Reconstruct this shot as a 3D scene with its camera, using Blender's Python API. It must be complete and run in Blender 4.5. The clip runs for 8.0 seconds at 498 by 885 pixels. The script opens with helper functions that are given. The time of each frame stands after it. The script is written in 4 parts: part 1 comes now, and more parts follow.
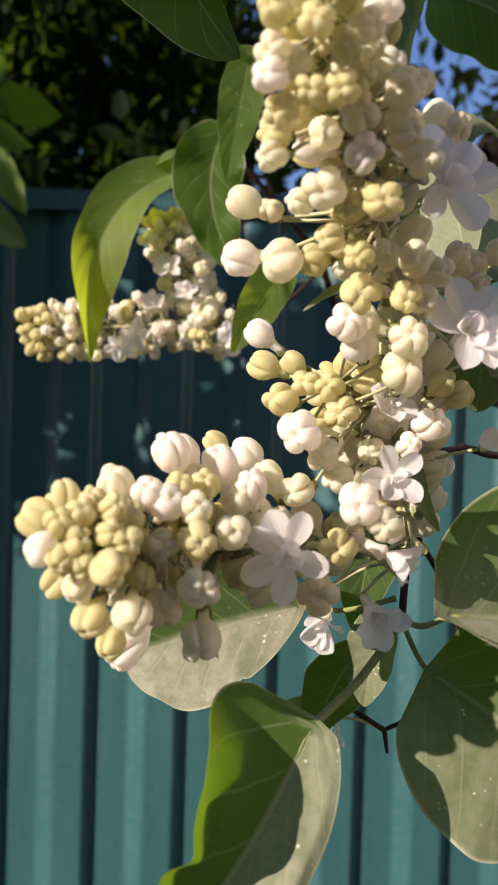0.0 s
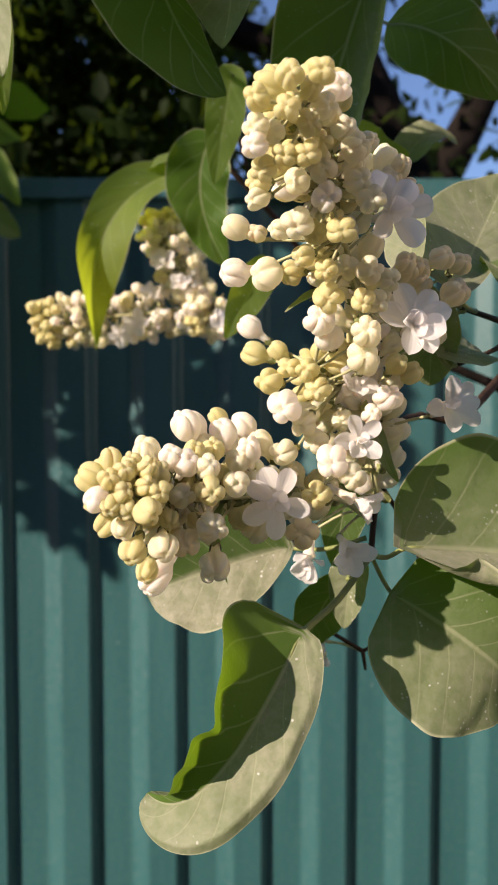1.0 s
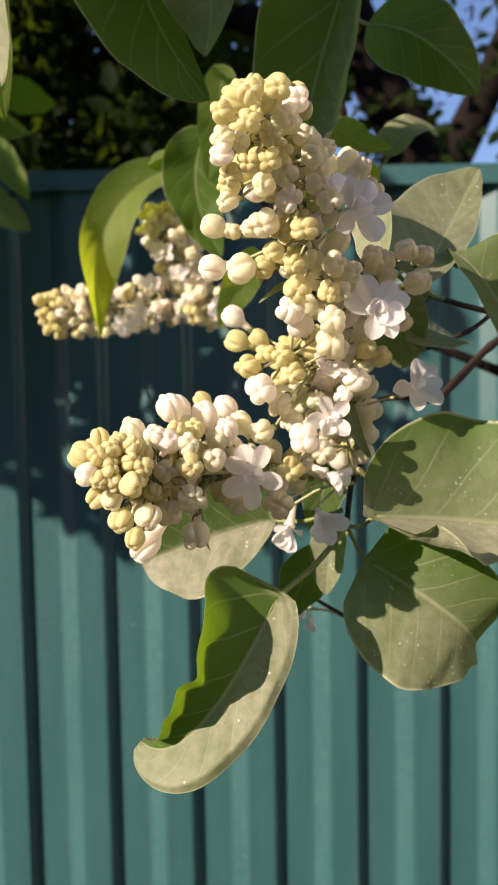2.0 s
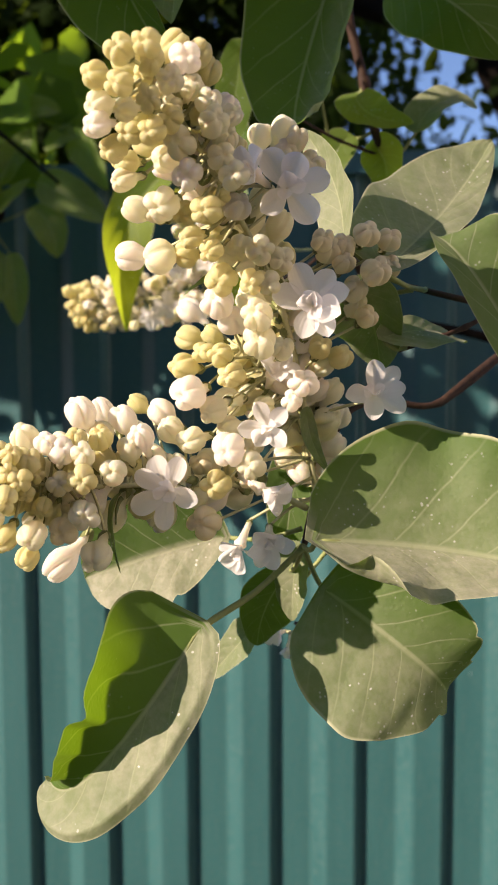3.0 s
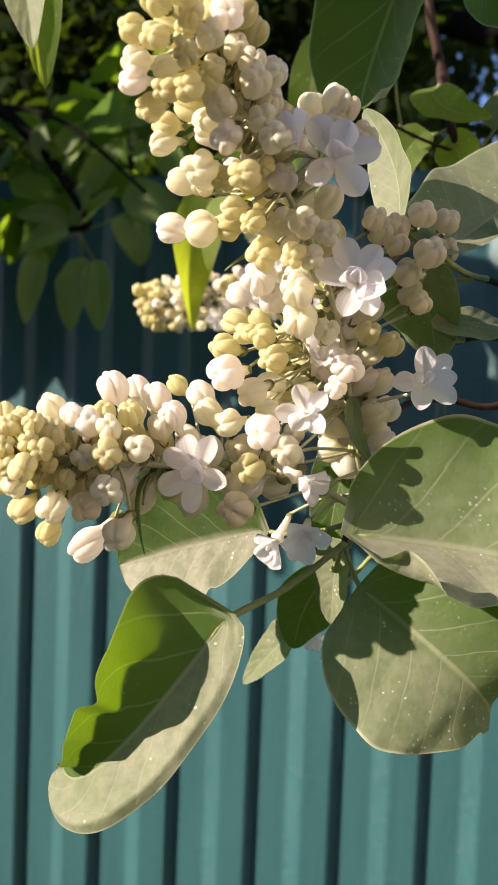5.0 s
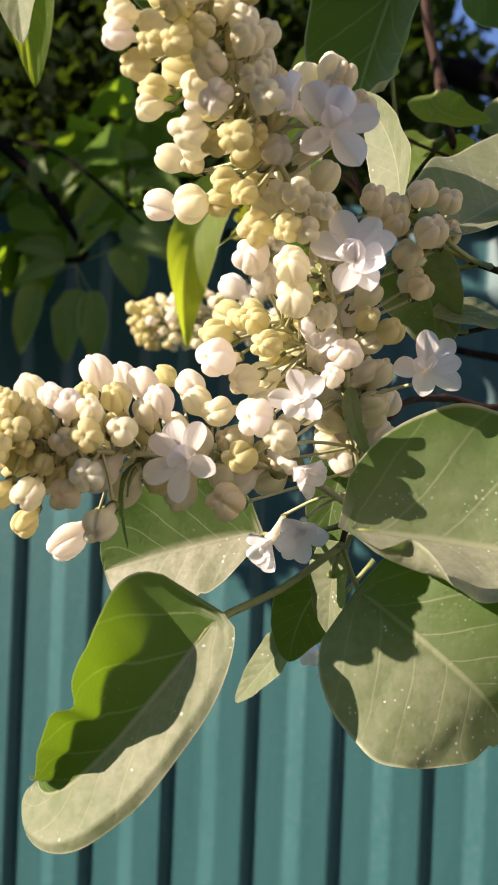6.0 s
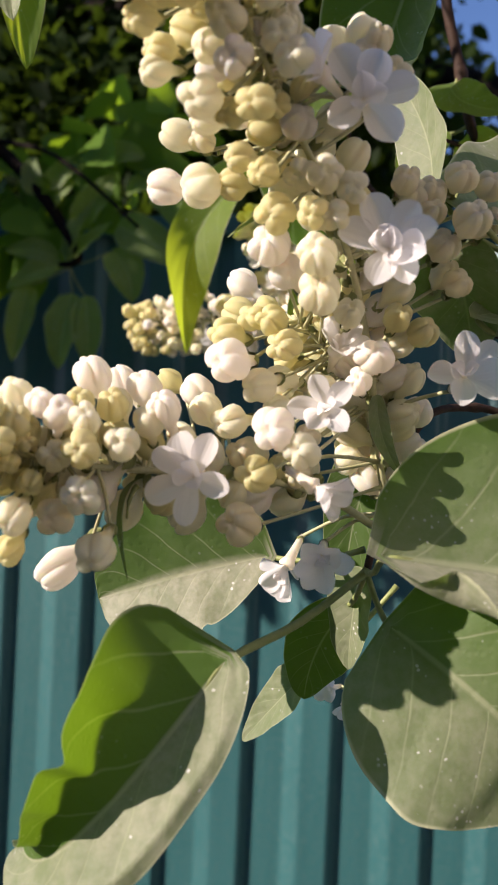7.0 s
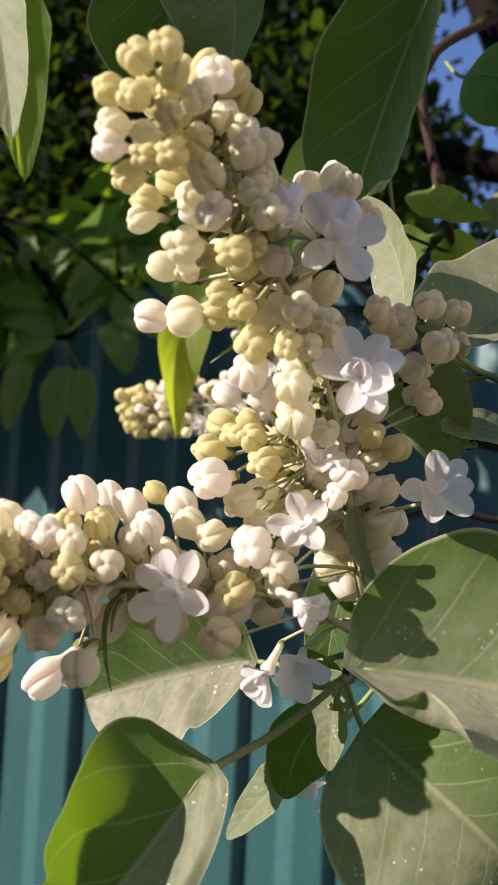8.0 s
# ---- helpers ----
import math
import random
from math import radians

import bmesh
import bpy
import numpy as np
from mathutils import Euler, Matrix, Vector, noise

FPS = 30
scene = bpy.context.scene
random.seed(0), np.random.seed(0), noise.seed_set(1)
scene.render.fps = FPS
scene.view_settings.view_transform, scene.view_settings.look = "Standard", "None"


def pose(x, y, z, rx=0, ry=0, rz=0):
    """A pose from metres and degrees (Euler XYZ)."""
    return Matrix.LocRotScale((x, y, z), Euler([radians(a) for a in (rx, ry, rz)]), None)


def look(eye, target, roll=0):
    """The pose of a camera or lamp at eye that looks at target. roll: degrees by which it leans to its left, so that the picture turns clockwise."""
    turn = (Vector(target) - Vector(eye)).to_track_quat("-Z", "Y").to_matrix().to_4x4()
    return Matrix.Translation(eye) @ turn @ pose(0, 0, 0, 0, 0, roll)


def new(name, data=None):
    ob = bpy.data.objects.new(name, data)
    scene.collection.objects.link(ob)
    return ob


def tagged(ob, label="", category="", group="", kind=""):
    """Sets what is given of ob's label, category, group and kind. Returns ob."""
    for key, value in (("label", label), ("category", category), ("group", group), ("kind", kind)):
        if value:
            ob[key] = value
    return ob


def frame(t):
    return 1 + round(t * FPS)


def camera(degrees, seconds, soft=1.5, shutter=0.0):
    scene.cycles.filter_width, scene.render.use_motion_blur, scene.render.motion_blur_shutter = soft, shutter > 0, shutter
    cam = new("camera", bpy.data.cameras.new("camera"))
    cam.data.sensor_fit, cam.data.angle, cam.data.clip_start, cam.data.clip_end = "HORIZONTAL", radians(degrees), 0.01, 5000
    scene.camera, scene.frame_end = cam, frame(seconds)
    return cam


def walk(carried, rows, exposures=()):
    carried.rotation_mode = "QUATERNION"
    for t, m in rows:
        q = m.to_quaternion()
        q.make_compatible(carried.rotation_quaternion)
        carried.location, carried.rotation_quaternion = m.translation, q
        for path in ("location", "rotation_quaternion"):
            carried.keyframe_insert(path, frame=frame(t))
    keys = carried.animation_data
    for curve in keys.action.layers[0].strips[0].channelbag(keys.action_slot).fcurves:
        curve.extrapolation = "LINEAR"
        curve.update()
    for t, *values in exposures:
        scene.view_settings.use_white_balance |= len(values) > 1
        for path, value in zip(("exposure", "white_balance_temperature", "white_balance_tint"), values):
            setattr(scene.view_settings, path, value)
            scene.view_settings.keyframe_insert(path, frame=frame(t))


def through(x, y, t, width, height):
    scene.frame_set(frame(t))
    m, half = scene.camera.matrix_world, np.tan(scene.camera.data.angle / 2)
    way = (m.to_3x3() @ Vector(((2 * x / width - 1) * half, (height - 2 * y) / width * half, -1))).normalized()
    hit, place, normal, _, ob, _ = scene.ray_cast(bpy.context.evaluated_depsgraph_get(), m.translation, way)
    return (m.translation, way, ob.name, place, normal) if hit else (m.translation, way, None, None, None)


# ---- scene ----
cam = camera(31.5, 8.0, soft=1.7)
METRES, EYE = 0.36, 1.5
ROWS = [
    (0.0, 0.0, 0.0, 0.0, 0.04, -1.49, -1.69),
    (0.5, 0.0004, 0.0084, 0.0352, -0.42, -2.65, -0.91),
    (1.0, -0.0065, -0.1537, 0.0031, -0.77, -3.13, 0.05),
    (1.5, 0.0078, -0.2217, -0.0073, -1.11, -3.1, 0.65),
    (1.7, 0.0049, -0.2278, -0.0057, -0.89, -3.56, 0.74),
    (2.8, 0.1586, -0.1420, 0.0172, 6.67, -4.30, 0.71),
    (3.0, 0.1789, -0.1201, 0.0081, 8.48, -4.47, 0.25),
    (3.5, 0.1898, -0.1448, -0.0002, 12.31, -4.56, -0.78),
    (4.0, 0.2031, -0.0915, -0.005, 13.54, -4.47, -1.74),
    (4.5, 0.202, -0.0335, 0.0006, 14.19, -4.3, -2.17),
    (4.7, 0.2035, -0.0750, -0.0039, 14.06, -3.95, -2.11),
    (5.8, 0.2209, -0.0891, -0.0672, 14.22, -0.58, -2.40),
    (6.0, 0.2054, -0.0453, -0.0629, 13.96, -0.23, -2.32),
    (6.5, 0.176, 0.0572, -0.0467, 13.69, -0.08, -2.57),
    (7.0, 0.1737, 0.0228, -0.06, 13.51, 0.33, -2.57),
    (7.5, 0.1852, -0.0179, -0.0399, 13.33, 1.98, -2.51),
    (8.0, 0.1879, -0.0032, -0.0241, 13.19, 4.18, -2.62),
]
TINT = 26.5
walk(cam, [(t, pose(METRES * x, METRES * y, EYE + METRES * z, 90 + pitch, roll, yaw)) for t, x, y, z, yaw, pitch, roll in ROWS],
     [(t, stops, kelvin, TINT) for t, stops, kelvin in ((0.0, 1.05, 6700), (1.5, 1.16, 7200), (3.0, 1.36, 7250), (4.5, 1.44, 6800), (6.0, 1.45, 6900), (6.5, 1.26, 6550), (8.0, 1.20, 6500))])
# a phone's small aperture, held on the flowers
cam.data.dof.use_dof = True
cam.data.dof.focus_distance = 0.24
cam.data.dof.aperture_fstop = 34.0

# ---- light ----
SUN = Vector((-0.725, -0.54, 0.425)).normalized()
world = bpy.data.worlds.new("sky")
scene.world = world
world.use_nodes = True
wn = world.node_tree.nodes
sky = wn.new("ShaderNodeTexSky")
sky.sky_type, sky.sun_disc = "NISHITA", False
sky.dust_density, sky.ozone_density = 0.05, 6.0
sky.sun_elevation = math.asin(SUN.z)
sky.sun_rotation = math.atan2(SUN.x, SUN.y)
wn["Background"].inputs["Strength"].default_value = 0.066
world.node_tree.links.new(sky.outputs[0], wn["Background"].inputs["Color"])
sun_data = bpy.data.lights.new("sun", "SUN")
sun_data.energy, sun_data.angle, sun_data.color = 4.05, radians(0.53), (0.97, 0.915, 0.76)
sun = new("sun", sun_data)
sun.matrix_world = look(SUN * 20, (0, 0, 0))


# ---- materials ----
class Nodes:
    """Short hand for a node material."""

    def __init__(self, name):
        self.mat = bpy.data.materials.new(name)
        self.mat.use_nodes = True
        self.tree = self.mat.node_tree
        self.bsdf = self.tree.nodes["Principled BSDF"]
        self.end = self.tree.nodes["Material Output"]

    def put(self, socket, value):
        if isinstance(value, bpy.types.NodeSocket):
            self.tree.links.new(value, socket)
        else:
            socket.default_value = value

    def math(self, op, a, b=0.0, c=0.0):
        n = self.tree.nodes.new("ShaderNodeMath")
        n.operation = op
        for s, v in zip(n.inputs, (a, b, c)):
            self.put(s, v)
        return n.outputs[0]

    def range(self, value, lo, hi, out_lo=0.0, out_hi=1.0):
        n = self.tree.nodes.new("ShaderNodeMapRange")
        for s, v in zip(n.inputs, (value, lo, hi, out_lo, out_hi)):
            self.put(s, v)
        return n.outputs[0]

    def mix(self, fac, a, b):
        n = self.tree.nodes.new("ShaderNodeMix")
        n.data_type = "RGBA"
        self.put(n.inputs[0], fac)
        for s, v in ((n.inputs[6], a), (n.inputs[7], b)):
            self.put(s, v if isinstance(v, bpy.types.NodeSocket) else (*v, 1.0))
        return n.outputs[2]

    def coords(self, kind):
        return self.tree.nodes.new("ShaderNodeTexCoord").outputs[kind]

    def noise(self, scale, detail=3.0, where=None, rough=0.55):
        n = self.tree.nodes.new("ShaderNodeTexNoise")
        n.inputs["Scale"].default_value, n.inputs["Detail"].default_value = scale, detail
        n.inputs["Roughness"].default_value = rough
        if where is not None:
            self.put(n.inputs["Vector"], where)
        return n.outputs[0]

    def spots(self, scale, where=None):
        n = self.tree.nodes.new("ShaderNodeTexVoronoi")
        n.inputs["Scale"].default_value = scale
        if where is not None:
            self.put(n.inputs["Vector"], where)
        return n.outputs["Distance"]

    def chance(self):
        return self.tree.nodes.new("ShaderNodeObjectInfo").outputs["Random"]

    def island(self):
        return self.tree.nodes.new("ShaderNodeNewGeometry").outputs["Random Per Island"]

    def bump(self, height, strength, distance):
        n = self.tree.nodes.new("ShaderNodeBump")
        n.inputs["Strength"].default_value, n.inputs["Distance"].default_value = strength, distance
        self.put(n.inputs["Height"], height)
        return n.outputs[0]

    def finish(self, colour, rough, normal=None, spec=0.5, through=None, amount=0.0, sss=0.0, sss_scale=0.002):
        b = self.bsdf.inputs
        self.put(b["Base Color"], colour if isinstance(colour, bpy.types.NodeSocket) else (*colour, 1.0))
        self.put(b["Roughness"], rough)
        self.put(b["Specular IOR Level"], spec)
        if normal is not None:
            self.put(b["Normal"], normal)
        if sss:
            b["Subsurface Weight"].default_value = sss
            b["Subsurface Radius"].default_value = (1.0, 0.8, 0.5)
            b["Subsurface Scale"].default_value = sss_scale
        if through is not None:
            t = self.tree.nodes.new("ShaderNodeBsdfTranslucent")
            self.put(t.inputs["Color"], through if isinstance(through, bpy.types.NodeSocket) else (*through, 1.0))
            m = self.tree.nodes.new("ShaderNodeMixShader")
            self.put(m.inputs[0], amount)
            self.tree.links.new(self.bsdf.outputs[0], m.inputs[1])
            self.tree.links.new(t.outputs[0], m.inputs[2])
            self.tree.links.new(m.outputs[0], self.end.inputs["Surface"])
        return self.mat


def leaf_material(name, green, young, glow, dust, amount):
    """A lilac leaf: veins along the blade, grey dust and dried drops, light shining through."""
    n = Nodes(name)
    uv = n.tree.nodes.new("ShaderNodeSeparateXYZ")
    n.put(uv.inputs[0], n.coords("UV"))
    across = n.math("ABSOLUTE", n.math("MULTIPLY_ADD", uv.outputs[0], 2.0, -1.0))
    along = uv.outputs[1]
    bend = n.math("MULTIPLY", n.math("POWER", across, 0.8), 0.30)
    place = n.coords("Object")
    wob = n.math("MULTIPLY", n.noise(60, 2, place), 0.05)
    saw = n.math("FRACT", n.math("MULTIPLY", n.math("ADD", n.math("SUBTRACT", along, bend), wob), 6.0))
    gap = n.math("ABSOLUTE", n.math("SUBTRACT", saw, 0.5))
    side_vein = n.math("MULTIPLY", n.range(gap, 0.0, 0.045, 1.0, 0.0), n.range(across, 0.5, 1.0, 1.0, 0.25))
    rib = n.range(across, 0.012, 0.04, 1.0, 0.0)
    vein = n.math("MAXIMUM", n.math("MULTIPLY", side_vein, 0.7), rib)
    net = n.range(n.spots(520, place), 0.0, 0.45, 0.0, 1.0)
    blotch = n.noise(45, 4, place)
    col = n.mix(n.range(n.chance(), 0, 1, 0.0, 0.5), green, young)
    col = n.mix(n.range(blotch, 0.35, 0.7, 0.0, 0.35), col, tuple(c * 0.6 for c in green))
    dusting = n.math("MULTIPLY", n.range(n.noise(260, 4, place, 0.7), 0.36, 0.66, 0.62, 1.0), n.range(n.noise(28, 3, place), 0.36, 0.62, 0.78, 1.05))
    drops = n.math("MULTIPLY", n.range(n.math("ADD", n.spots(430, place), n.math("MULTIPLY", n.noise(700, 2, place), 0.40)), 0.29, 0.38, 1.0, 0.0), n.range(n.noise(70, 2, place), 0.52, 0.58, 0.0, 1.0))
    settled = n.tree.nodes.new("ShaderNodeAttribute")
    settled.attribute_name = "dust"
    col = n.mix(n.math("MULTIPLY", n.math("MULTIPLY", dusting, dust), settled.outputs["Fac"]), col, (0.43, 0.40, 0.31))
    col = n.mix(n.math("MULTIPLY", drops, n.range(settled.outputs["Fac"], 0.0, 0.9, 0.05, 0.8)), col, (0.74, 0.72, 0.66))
    col = n.mix(n.math("MULTIPLY", vein, 0.5), col, (0.36, 0.36, 0.24))
    margin = n.range(across, 0.965, 0.99, 0.0, 0.75)
    col = n.mix(margin, col, (0.50, 0.50, 0.33))
    hill = n.math("ADD", n.math("MULTIPLY", vein, -0.16), n.math("MULTIPLY", net, 0.22))
    hill = n.math("ADD", hill, n.math("MULTIPLY", n.noise(120, 3, place), 0.9))
    normal = n.bump(hill, 0.38, 0.0009)
    n.bsdf.inputs["Sheen Weight"].default_value = 0.10 if dust > 0.3 else 0.0
    n.bsdf.inputs["Sheen Roughness"].default_value = 0.45
    n.bsdf.inputs["Sheen Tint"].default_value = (1.0, 0.93, 0.78, 1.0)
    shine = n.mix(n.math("MULTIPLY", vein, 0.5), glow, tuple(c * 1.6 for c in glow))
    return n.finish(col, n.range(dusting, 0.0, 1.0, 0.42, 0.62) if dust > 0.1 else 0.5, normal, 0.2 if dust > 0.1 else 0.12, shine, amount)


def petal_material(name, tip, base, lift):
    n = Nodes(name)
    place = n.coords("Object")
    z = n.tree.nodes.new("ShaderNodeSeparateXYZ")
    n.put(z.inputs[0], place)
    inner = n.range(z.outputs[2], -1.6, 0.9, 0.0, 1.0)
    col = n.mix(inner, base, tip)
    col = n.mix(n.range(n.chance(), 0, 1, 0.0, 0.45), col, lift)
    col = n.mix(n.range(n.noise(2.6, 4, place), 0.4, 0.75, 0.0, 0.30), col, tuple(c * 0.86 for c in base))
    normal = n.bump(n.math("ADD", n.noise(9, 4, place), n.math("MULTIPLY", n.noise(34, 2, place), 0.35)), 0.22, 0.0006)
    return n.finish(col, 0.55, normal, 0.25, sss=0.4, sss_scale=0.003, through=lift, amount=0.46)


M_YELLOW = petal_material("bud_yellow", (0.75, 0.69, 0.37), (0.62, 0.575, 0.24), (0.83, 0.77, 0.50))
M_CREAM = petal_material("bud_cream", (0.90, 0.85, 0.63), (0.83, 0.765, 0.48), (0.91, 0.875, 0.72))
# cream buds again, darkened to tan to carry their shade in the colour
M_CREAM_SHADED = petal_material("bud_cream_shaded", (0.88, 0.80, 0.57), (0.78, 0.69, 0.42), (0.89, 0.82, 0.64))
M_WHITE = petal_material("bud_white", (0.94, 0.90, 0.81), (0.90, 0.81, 0.63), (0.94, 0.88, 0.80))


def white_petal():
    n = Nodes("petal_white")
    place = n.coords("Object")
    uv = n.tree.nodes.new("ShaderNodeSeparateXYZ")
    n.put(uv.inputs[0], n.coords("UV"))
    ribs = n.math("SINE", n.math("MULTIPLY", uv.outputs[0], 42.0))
    col = n.mix(n.range(uv.outputs[1], 0.0, 0.35, 0.0, 1.0), (0.86, 0.84, 0.70), (0.92, 0.885, 0.87))
    col = n.mix(n.range(n.noise(3, 3, place), 0.4, 0.8, 0.0, 0.3), col, (0.86, 0.83, 0.85))
    normal = n.bump(n.math("ADD", n.math("MULTIPLY", ribs, 0.25), n.noise(6, 3, place)), 0.25, 0.0004)
    return n.finish(col, 0.5, normal, 0.3, (0.985, 0.96, 0.945), 0.66)


M_PETAL = white_petal()
M_LEAF = leaf_material("lilac_leaf", (0.042, 0.094, 0.011), (0.062, 0.128, 0.016), (0.27, 0.48, 0.008), 0.68, 0.27)
M_YOUNG = leaf_material("young_leaf", (0.090, 0.150, 0.030), (0.13, 0.19, 0.035), (0.55, 0.68, 0.03), 0.12, 0.55)
M_PEAR = leaf_material("orchard_leaf", (0.105, 0.165, 0.045), (0.15, 0.22, 0.055), (0.45, 0.62, 0.03), 0.11, 0.45)


def simple_material(name, a, b, scale, rough, relief=0.3, distance=0.001, spec=0.4):
    n = Nodes(name)
    place = n.coords("Object")
    grain = n.noise(scale, 5, place, 0.65)
    col = n.mix(n.range(grain, 0.35, 0.68), a, b)
    col = n.mix(n.range(n.noise(scale * 0.17, 3, place), 0.4, 0.7, 0.0, 0.4), col, tuple(c * 0.7 for c in a))
    return n.finish(col, rough, n.bump(grain, relief, distance), spec)


M_STALK = simple_material("green_stalk", (0.19, 0.23, 0.07), (0.28, 0.30, 0.11), 400, 0.55)
M_PEDICEL = simple_material("pale_pedicel", (0.40, 0.39, 0.20), (0.52, 0.49, 0.28), 400, 0.55)
M_CALYX = simple_material("calyx_green", (0.14, 0.17, 0.05), (0.30, 0.30, 0.11), 300, 0.6)
M_TWIG = simple_material("brown_twig", (0.030, 0.016, 0.011), (0.062, 0.034, 0.023), 260, 0.7, 0.6, spec=0.2)
M_BARK = simple_material("tree_bark", (0.008, 0.006, 0.005), (0.017, 0.013, 0.010), 22, 0.9, 0.8, 0.02, 0.08)
M_RENDER = simple_material("blocking_render", (0.20, 0.17, 0.14), (0.27, 0.24, 0.20), 14, 0.9, 0.4, 0.004)
# pale colour of the added east wall, chosen to reflect warm fill
M_BOUNCE = simple_material("bounce_render", (0.50, 0.43, 0.36), (0.59, 0.52, 0.44), 14, 0.9, 0.4, 0.004)
# soil out of view, its colour lightened to bounce warm fill upwards
M_SOIL = simple_material("garden_soil", (0.27, 0.22, 0.15), (0.21, 0.20, 0.10), 9, 0.95, 0.8, 0.03)


def fence_material():
    n = Nodes("painted_steel")
    place = n.coords("Object")
    mp = n.tree.nodes.new("ShaderNodeMapping")
    mp.inputs["Scale"].default_value = (1.0, 1.0, 0.12)
    n.put(mp.inputs["Vector"], place)
    run = n.noise(26, 4, mp.outputs[0], 0.6)
    dirt = n.noise(150, 3, place, 0.7)
    col = n.mix(n.range(run, 0.3, 0.7), (0.016, 0.080, 0.083), (0.023, 0.099, 0.102))
    col = n.mix(n.math("MULTIPLY", n.range(dirt, 0.45, 0.75), 0.20), col, (0.125, 0.165, 0.155))
    specks = n.math("MULTIPLY", n.range(n.spots(34, place), 0.03, 0.06, 1.0, 0.0), n.range(n.noise(11, 2, place), 0.60, 0.64))
    col = n.mix(n.math("MULTIPLY", specks, 0.5), col, (0.35, 0.40, 0.37))
    return n.finish(col, n.range(dirt, 0.3, 0.7, 0.34, 0.52), n.bump(n.noise(14, 2, mp.outputs[0]), 0.12, 0.004), 0.5)


M_FENCE = fence_material()


def crown_material(name, green, young, glow):
    n = Nodes(name)
    col = n.mix(n.island(), green, young)
    return n.finish(col, 0.65, None, 0.08, n.mix(n.island(), glow, tuple(c * 1.5 for c in glow)), 0.35)


# leaf green taken nearly to black, with the crowns' shade in the colour
M_SHADE_CROWN = crown_material("shade_dark_foliage", (0.004, 0.010, 0.002), (0.014, 0.028, 0.005), (0.06, 0.10, 0.006))

M_PEAR_CROWN = crown_material("orchard_foliage", (0.035, 0.075, 0.010), (0.080, 0.150, 0.020), (0.29, 0.47, 0.016))


# ---- building helpers ----
def at(x, y, z):
    """A place from millimetres right of, beyond and above the first eye."""
    return Vector((x / 1000, y / 1000, EYE + z / 1000))


def part(name, bm, material, parent=None, label="", smooth=True):
    if isinstance(bm, bmesh.types.BMesh):
        me = bpy.data.meshes.new(name)
        bm.to_mesh(me)
        bm.free()
        if smooth:
            me.shade_smooth()
        me.materials.append(material)
    else:
        me = bm
    ob = new(name, me)
    if parent is not None:
        ob.parent = parent
        if parent.type == "EMPTY":
            ob.matrix_parent_inverse = Matrix.Translation(-parent.location)
    return tagged(ob, label)


def thing(name, base, label, category, group="", kind=""):
    """An Empty at a thing's base, to carry its parts."""
    ob = new(name)
    ob.empty_display_size = 0.02
    ob.location = base
    return tagged(ob, label, category, group, kind)


def tube(bm, points, radii, seg=8, cap=True):
    """A round stalk along points."""
    rings = []
    side = None
    for i, p in enumerate(points):
        d = (points[min(i + 1, len(points) - 1)] - points[max(i - 1, 0)]).normalized()
        if side is None:
            side = d.orthogonal().normalized()
        side = (side - d * side.dot(d)).normalized()
        other = d.cross(side)
        rings.append([bm.verts.new(p + radii[i] * (math.cos(a) * side + math.sin(a) * other)) for a in (2 * math.pi * k / seg for k in range(seg))])
    for a, b in zip(rings, rings[1:]):
        for k in range(seg):
            bm.faces.new((a[k], a[(k + 1) % seg], b[(k + 1) % seg], b[k]))
    if cap:
        bm.faces.new(rings[0][::-1])
        bm.faces.new(rings[-1])


def curve_points(pts, steps=10):
    """A smooth run of points through pts."""
    out = []
    n = len(pts)
    for i in range(n - 1):
        p0, p1, p2, p3 = pts[max(i - 1, 0)], pts[i], pts[i + 1], pts[min(i + 2, n - 1)]
        for k in range(steps):
            t = k / steps
            out.append(0.5 * ((2 * p1) + (p2 - p0) * t + (2 * p0 - 5 * p1 + 4 * p2 - p3) * t * t + (3 * p1 - p0 - 3 * p2 + p3) * t ** 3))
    out.append(pts[-1].copy())
    return out


def lerp(a, b, t):
    return a + (b - a) * t


def bezier(b, c, t, v):
    return b * (1 - v) ** 2 + c * 2 * v * (1 - v) + t * v * v


